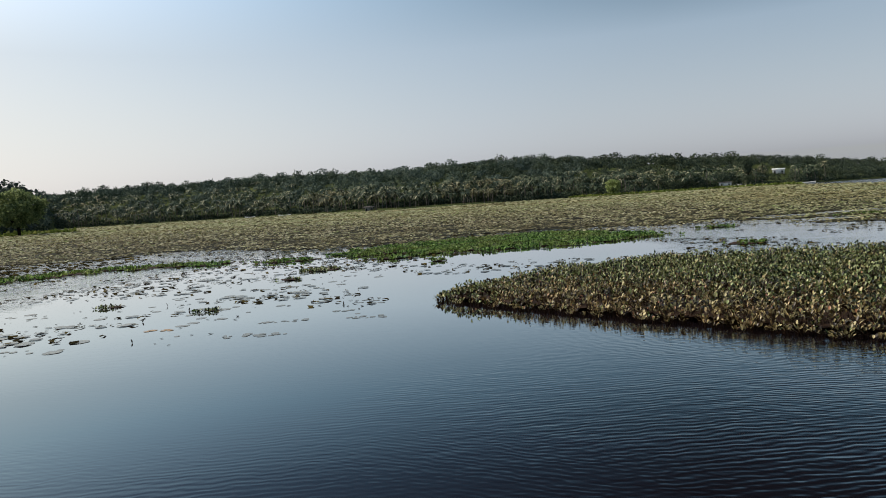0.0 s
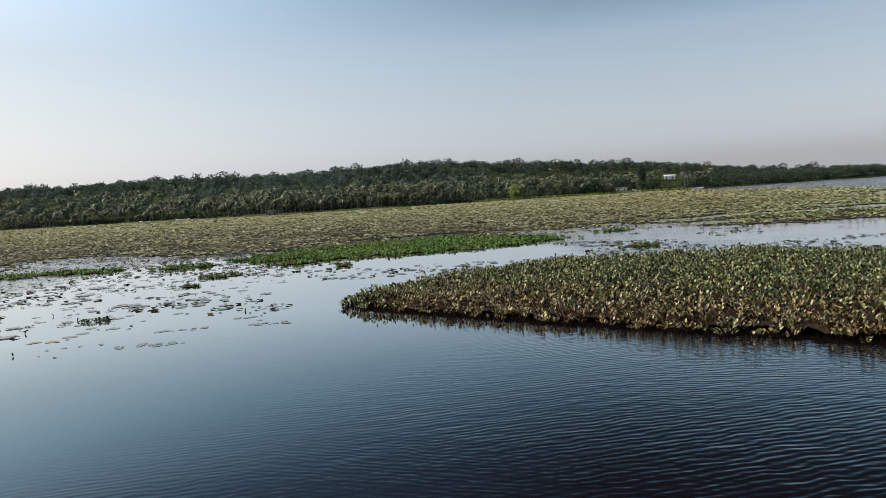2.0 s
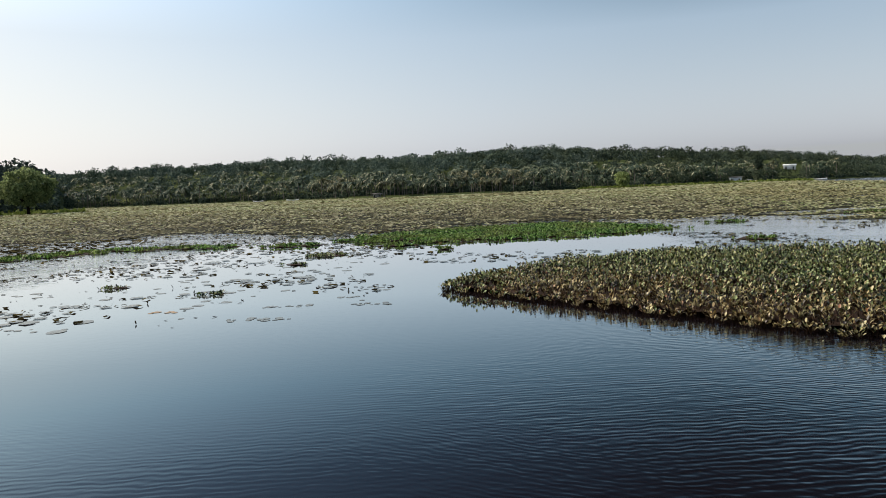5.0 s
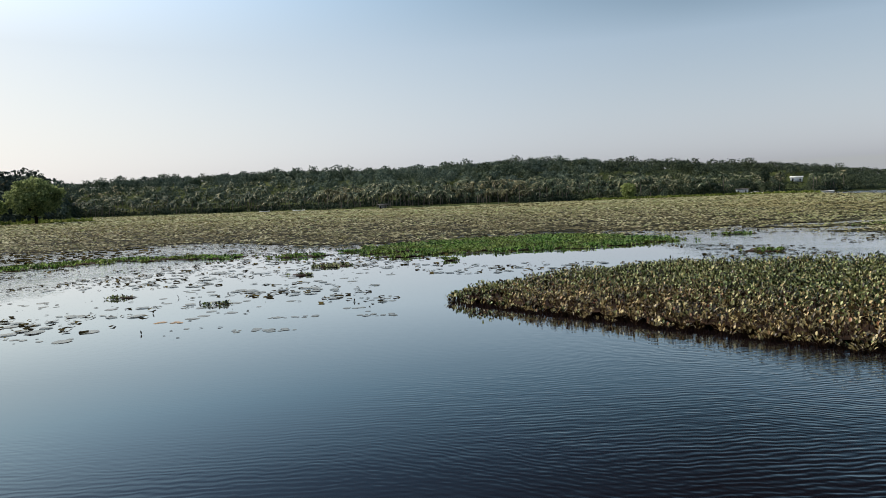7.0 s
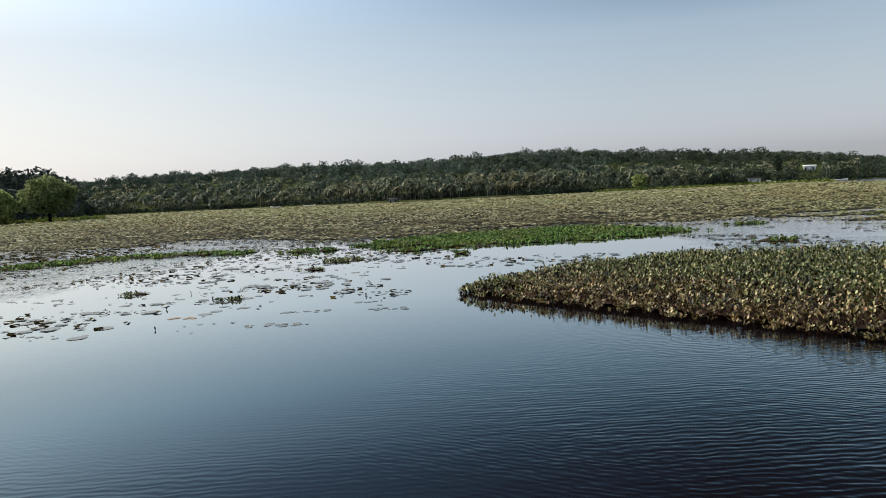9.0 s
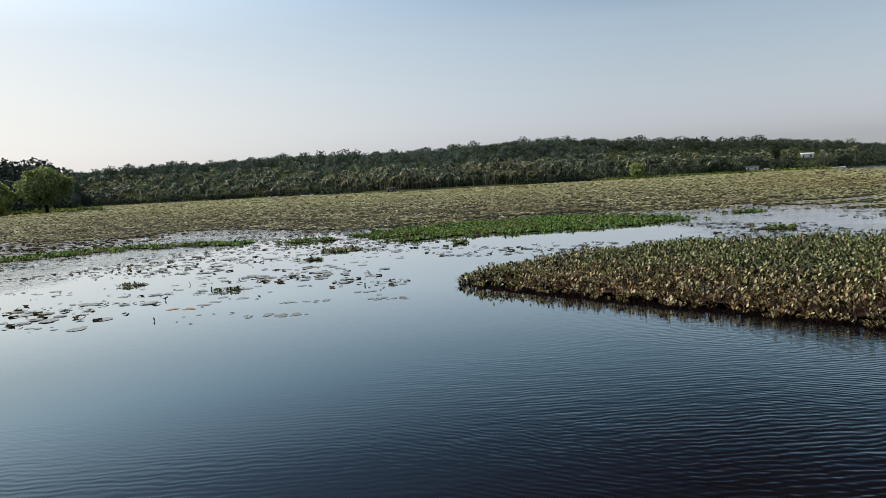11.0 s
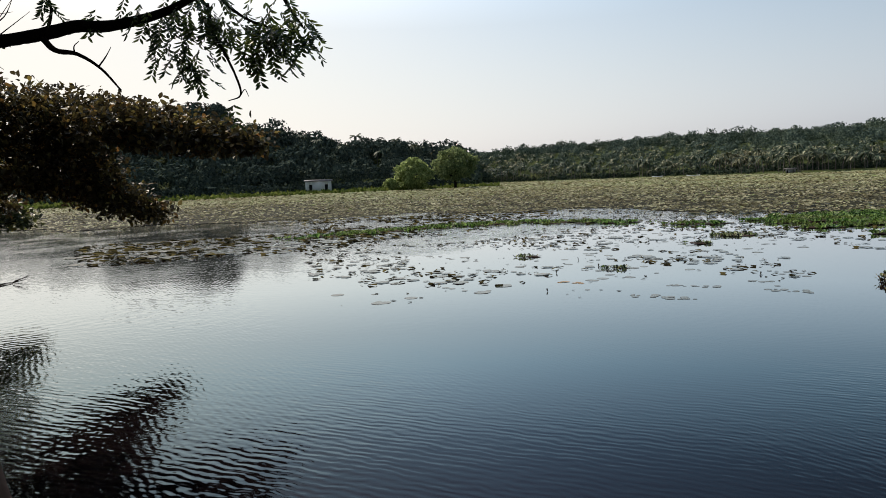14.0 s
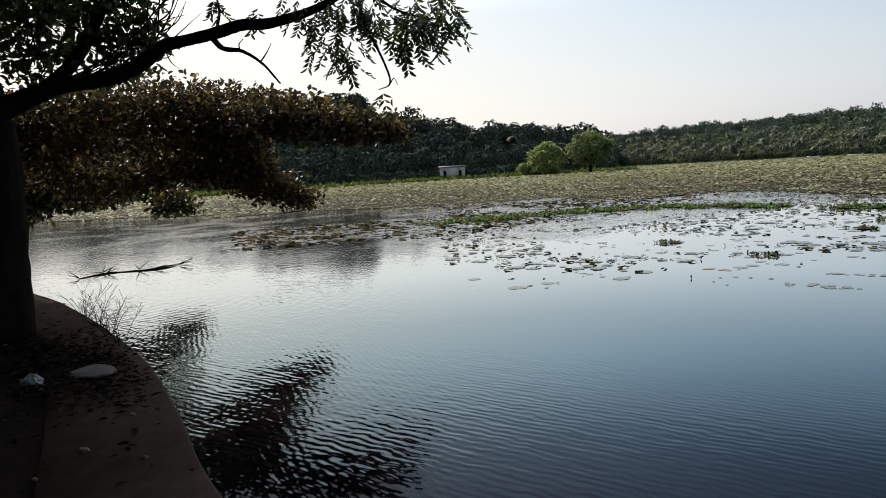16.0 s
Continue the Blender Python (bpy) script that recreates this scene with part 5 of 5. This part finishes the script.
def build_spreading_tree(sprays, foot, top, leaf, material, label, leaf_label):
    ob = holder("spreading_tree", (0, 0, 0), label, "tree")
    foot, top = np.array(foot), np.array(top)
    V, F = limb([(*foot, 0.5), (*(foot * 0.6 + top * 0.4), 0.4), (*top, 0.2)], 12)
    put("trunk", mesh_from("trunk", V, [F], BARK, True), ob)
    lots = []
    grown = [foot + (top - foot) * u for u in (0.5, 0.62, 0.74, 0.86, 0.98)]
    for x, y, z, reach, up, n in sorted(sprays, key=lambda q: math.dist(q[:2], top[:2])):
        c = np.array((x, y, z))                 # each limb leaves the nearest one that has grown before it
        start = min(grown, key=lambda q: math.dist(q, c) + 2.0 * max(0, c[2] - q[2]))
        grown.append(c)
        far = math.dist(start, c)
        mid = start * 0.5 + c * 0.5 + (0, 0, 0.06 * far) + rng.normal(size=3) * 0.05 * far
        V, F = limb([(*start, 0.012 + 0.011 * far), (*mid, 0.010 + 0.008 * far), (*c, 0.016), (*(c + (c - mid) * 0.2), 0.006)], 7, 6, 0.2)
        put("limb", mesh_from("limb", V, [F], BARK, True), ob)
        lots.append(spray(c, reach, int(n * 6.0), 0.15, leaf, 0.62, LEAF6, up / reach))
        lots.append(spray(mid, reach * 0.8, int(n * 1.0), 0.15, leaf, 0.62, LEAF6, 0.5))
    V, F = joined(*lots)
    put("leaves", mesh_from("spreading_leaves", V, [F], material), ob, leaf_label, kind="stuff")


def build_almond_trees():
    build_spreading_tree(ALMOND, (-21.4, 3.0, 1.2), (-20.6, 4.2, 7.6), 0.155, ALMOND_LEAF, "spreading almond tree with large dark reddish leaves over the water", "large dark almond leaves, a few turning red")
    build_spreading_tree(FAR_BANK, (-31.5, 5.2, 1.2), (-30.6, 7.2, 7.2), 0.22, GOLD_LEAF, "smaller tree farther along the bank with sunlit olive leaves", "olive and yellow leaves lit from behind")


# ---------------------------------------------------------------- small things on the bank
def lump(rx, ry, rz, seed, rough=0.18):
    bm = bmesh.new()
    bmesh.ops.create_icosphere(bm, subdivisions=3, radius=1)
    for v in bm.verts:
        k = 1 + rough * noise.noise(v.co * 1.7 + Vector((seed, 0, 0))) + rough * 0.5 * noise.noise(v.co * 4.1 + Vector((0, seed, 0)))
        v.co = Vector((v.co.x * rx, v.co.y * ry, max(v.co.z, -0.5) * rz)) * k
    me = bpy.data.meshes.new("lump")
    bm.to_mesh(me)
    bm.free()
    return me


def build_bank_things():
    me = lump(0.25, 0.17, 0.018, 3.0, 0.3)
    me.materials.append(PALE)
    put("stone_slab", me, None, "flat pale stone slab lying on the earth", "stone").location = (*SLAB, BANK_TOP + 0.035)
    me = lump(0.10, 0.08, 0.07, 9.0, 0.5)
    me.materials.append(BAG_PLASTIC)
    put("crumpled_bag", me, None, "crumpled dirty white plastic bag", "litter").location = (*BAG, BANK_TOP + 0.03)
    for k, (x, y) in enumerate(BITS):
        s = 0.014 + 0.007 * (k % 3)
        me = lump(s * 1.5, s, s * 0.6, 20.0 + k, 0.35)
        me.materials.append(PALE if k < 1 else STONE)
        put("pebble", me, None, "small loose stone on the bank", "stone", "loose stones on the bank").location = (x, y, BANK_TOP + s * 0.25)
    for x, y in WEEDS:
        ob = holder("dry_weed", (x, y, BANK_TOP - 0.1), "leafless dry weed growing at the bank's edge", "plant", "dry weeds on the bank")
        for k in range(8):
            w = rng.uniform(0, 6.28)
            r, h = rng.uniform(0.1, 0.38), rng.uniform(0.22, 0.5)
            tip = np.array((r * math.cos(w), r * math.sin(w), h))
            lots = [limb([(0, 0, 0, 0.004), (*(tip * 0.5 + (0, 0, 0.06)), 0.003), (*tip, 0.002)], 4, 3)]
            for u in (0.5, 0.65, 0.8, 0.9):      # bent side twigs
                p = tip * u + (0, 0, 0.2 * u * (1 - u))
                d = unit(1)[0] * 0.09 + tip * 0.12
                lots.append(limb([(*p, 0.0024), (*(p + d * 0.5 + unit(1)[0] * 0.012), 0.002), (*(p + d + (0, 0, 0.02)), 0.0014)], 3, 3))
            V, F = joined(*lots)
            put("stalk", mesh_from("weed_stalk", V, [F], BARK), ob)
    m = 350
    x = rng.uniform(-14, -3.2, m)
    e = np.interp(x, [b[0] for b in BANK], [b[1] for b in BANK])
    off = rng.uniform(0.05, 2.4, m)
    ok = rng.random(m) < np.where(off < 0.8, 0.25, 0.9)
    x, y = x[ok], (e - off)[ok]
    # a thick drift of them round the slab
    heap = rng.normal(size=(2600, 2)) * (1.0, 0.42) + (-7.3, 2.15)
    heap = heap[heap[:, 1] < np.interp(heap[:, 0], [b[0] for b in BANK], [b[1] for b in BANK]) - 0.06]
    heap = heap[np.hypot((heap[:, 0] - SLAB[0]) / 0.27, (heap[:, 1] - SLAB[1]) / 0.18) > 1]
    x, y = np.concatenate([x, heap[:, 0]]), np.concatenate([y, heap[:, 1]])
    m = len(x)
    w = rng.uniform(0, 6.28, m)
    L = rng.uniform(0.03, 0.09, m)
    V, F = scatter(np.stack([x, y, np.full(m, BANK_TOP + 0.025)], 1), np.stack([np.cos(w), np.sin(w), rng.uniform(-0.05, 0.25, m)], 1), np.tile((0, 0, 1.0), (m, 1)) + unit(m) * 0.25, L, L * 0.55, LEAF6)
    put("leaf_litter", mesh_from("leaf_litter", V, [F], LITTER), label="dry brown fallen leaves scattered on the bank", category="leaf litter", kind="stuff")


def build_driftwood():
    """Sunken boughs that show along the water off the bank."""
    for pts in (((-26.9, 9.2), (-27.4, 10.4), (-27.0, 11.4), (-27.3, 13.2)), ((-27.6, 10.3), (-26.6, 11.8), (-26.8, 12.9))):
        ob = holder("floating_branch", (0, 0, 0), "dark dead branch floating half sunk in the water", "branch", "dead branches in the water")
        V, F = limb([(x, y, 0.035 * (k % 2) - 0.01, 0.032 - 0.006 * k) for k, (x, y) in enumerate(pts)], 6, 5, 0.15)
        put("stick", mesh_from("floating_stick", V, [F], BARK, True), ob)
        for k in range(7):
            x, y = pts[k % len(pts)]
            w = rng.uniform(0, 6.28)
            p = np.array((x, y, 0.05))
            d = np.array((math.cos(w) * 0.5, math.sin(w) * 0.5, rng.uniform(0.05, 0.25)))
            V, F = limb([(*p, 0.02), (*(p + d * 0.5), 0.014), (*(p + d), 0.006)], 5, 3)
            put("twig", mesh_from("floating_twig", V, [F], BARK, True), ob)


build_water()
build_land()
build_bank()
build_mat()
build_hyacinth()
build_overhanging_tree()
build_almond_trees()
build_shore_trees()
build_shore_grass()
build_far_things()
build_palms()
build_woods()
build_pads()
build_screen_trees()
build_bank_things()
build_driftwood()
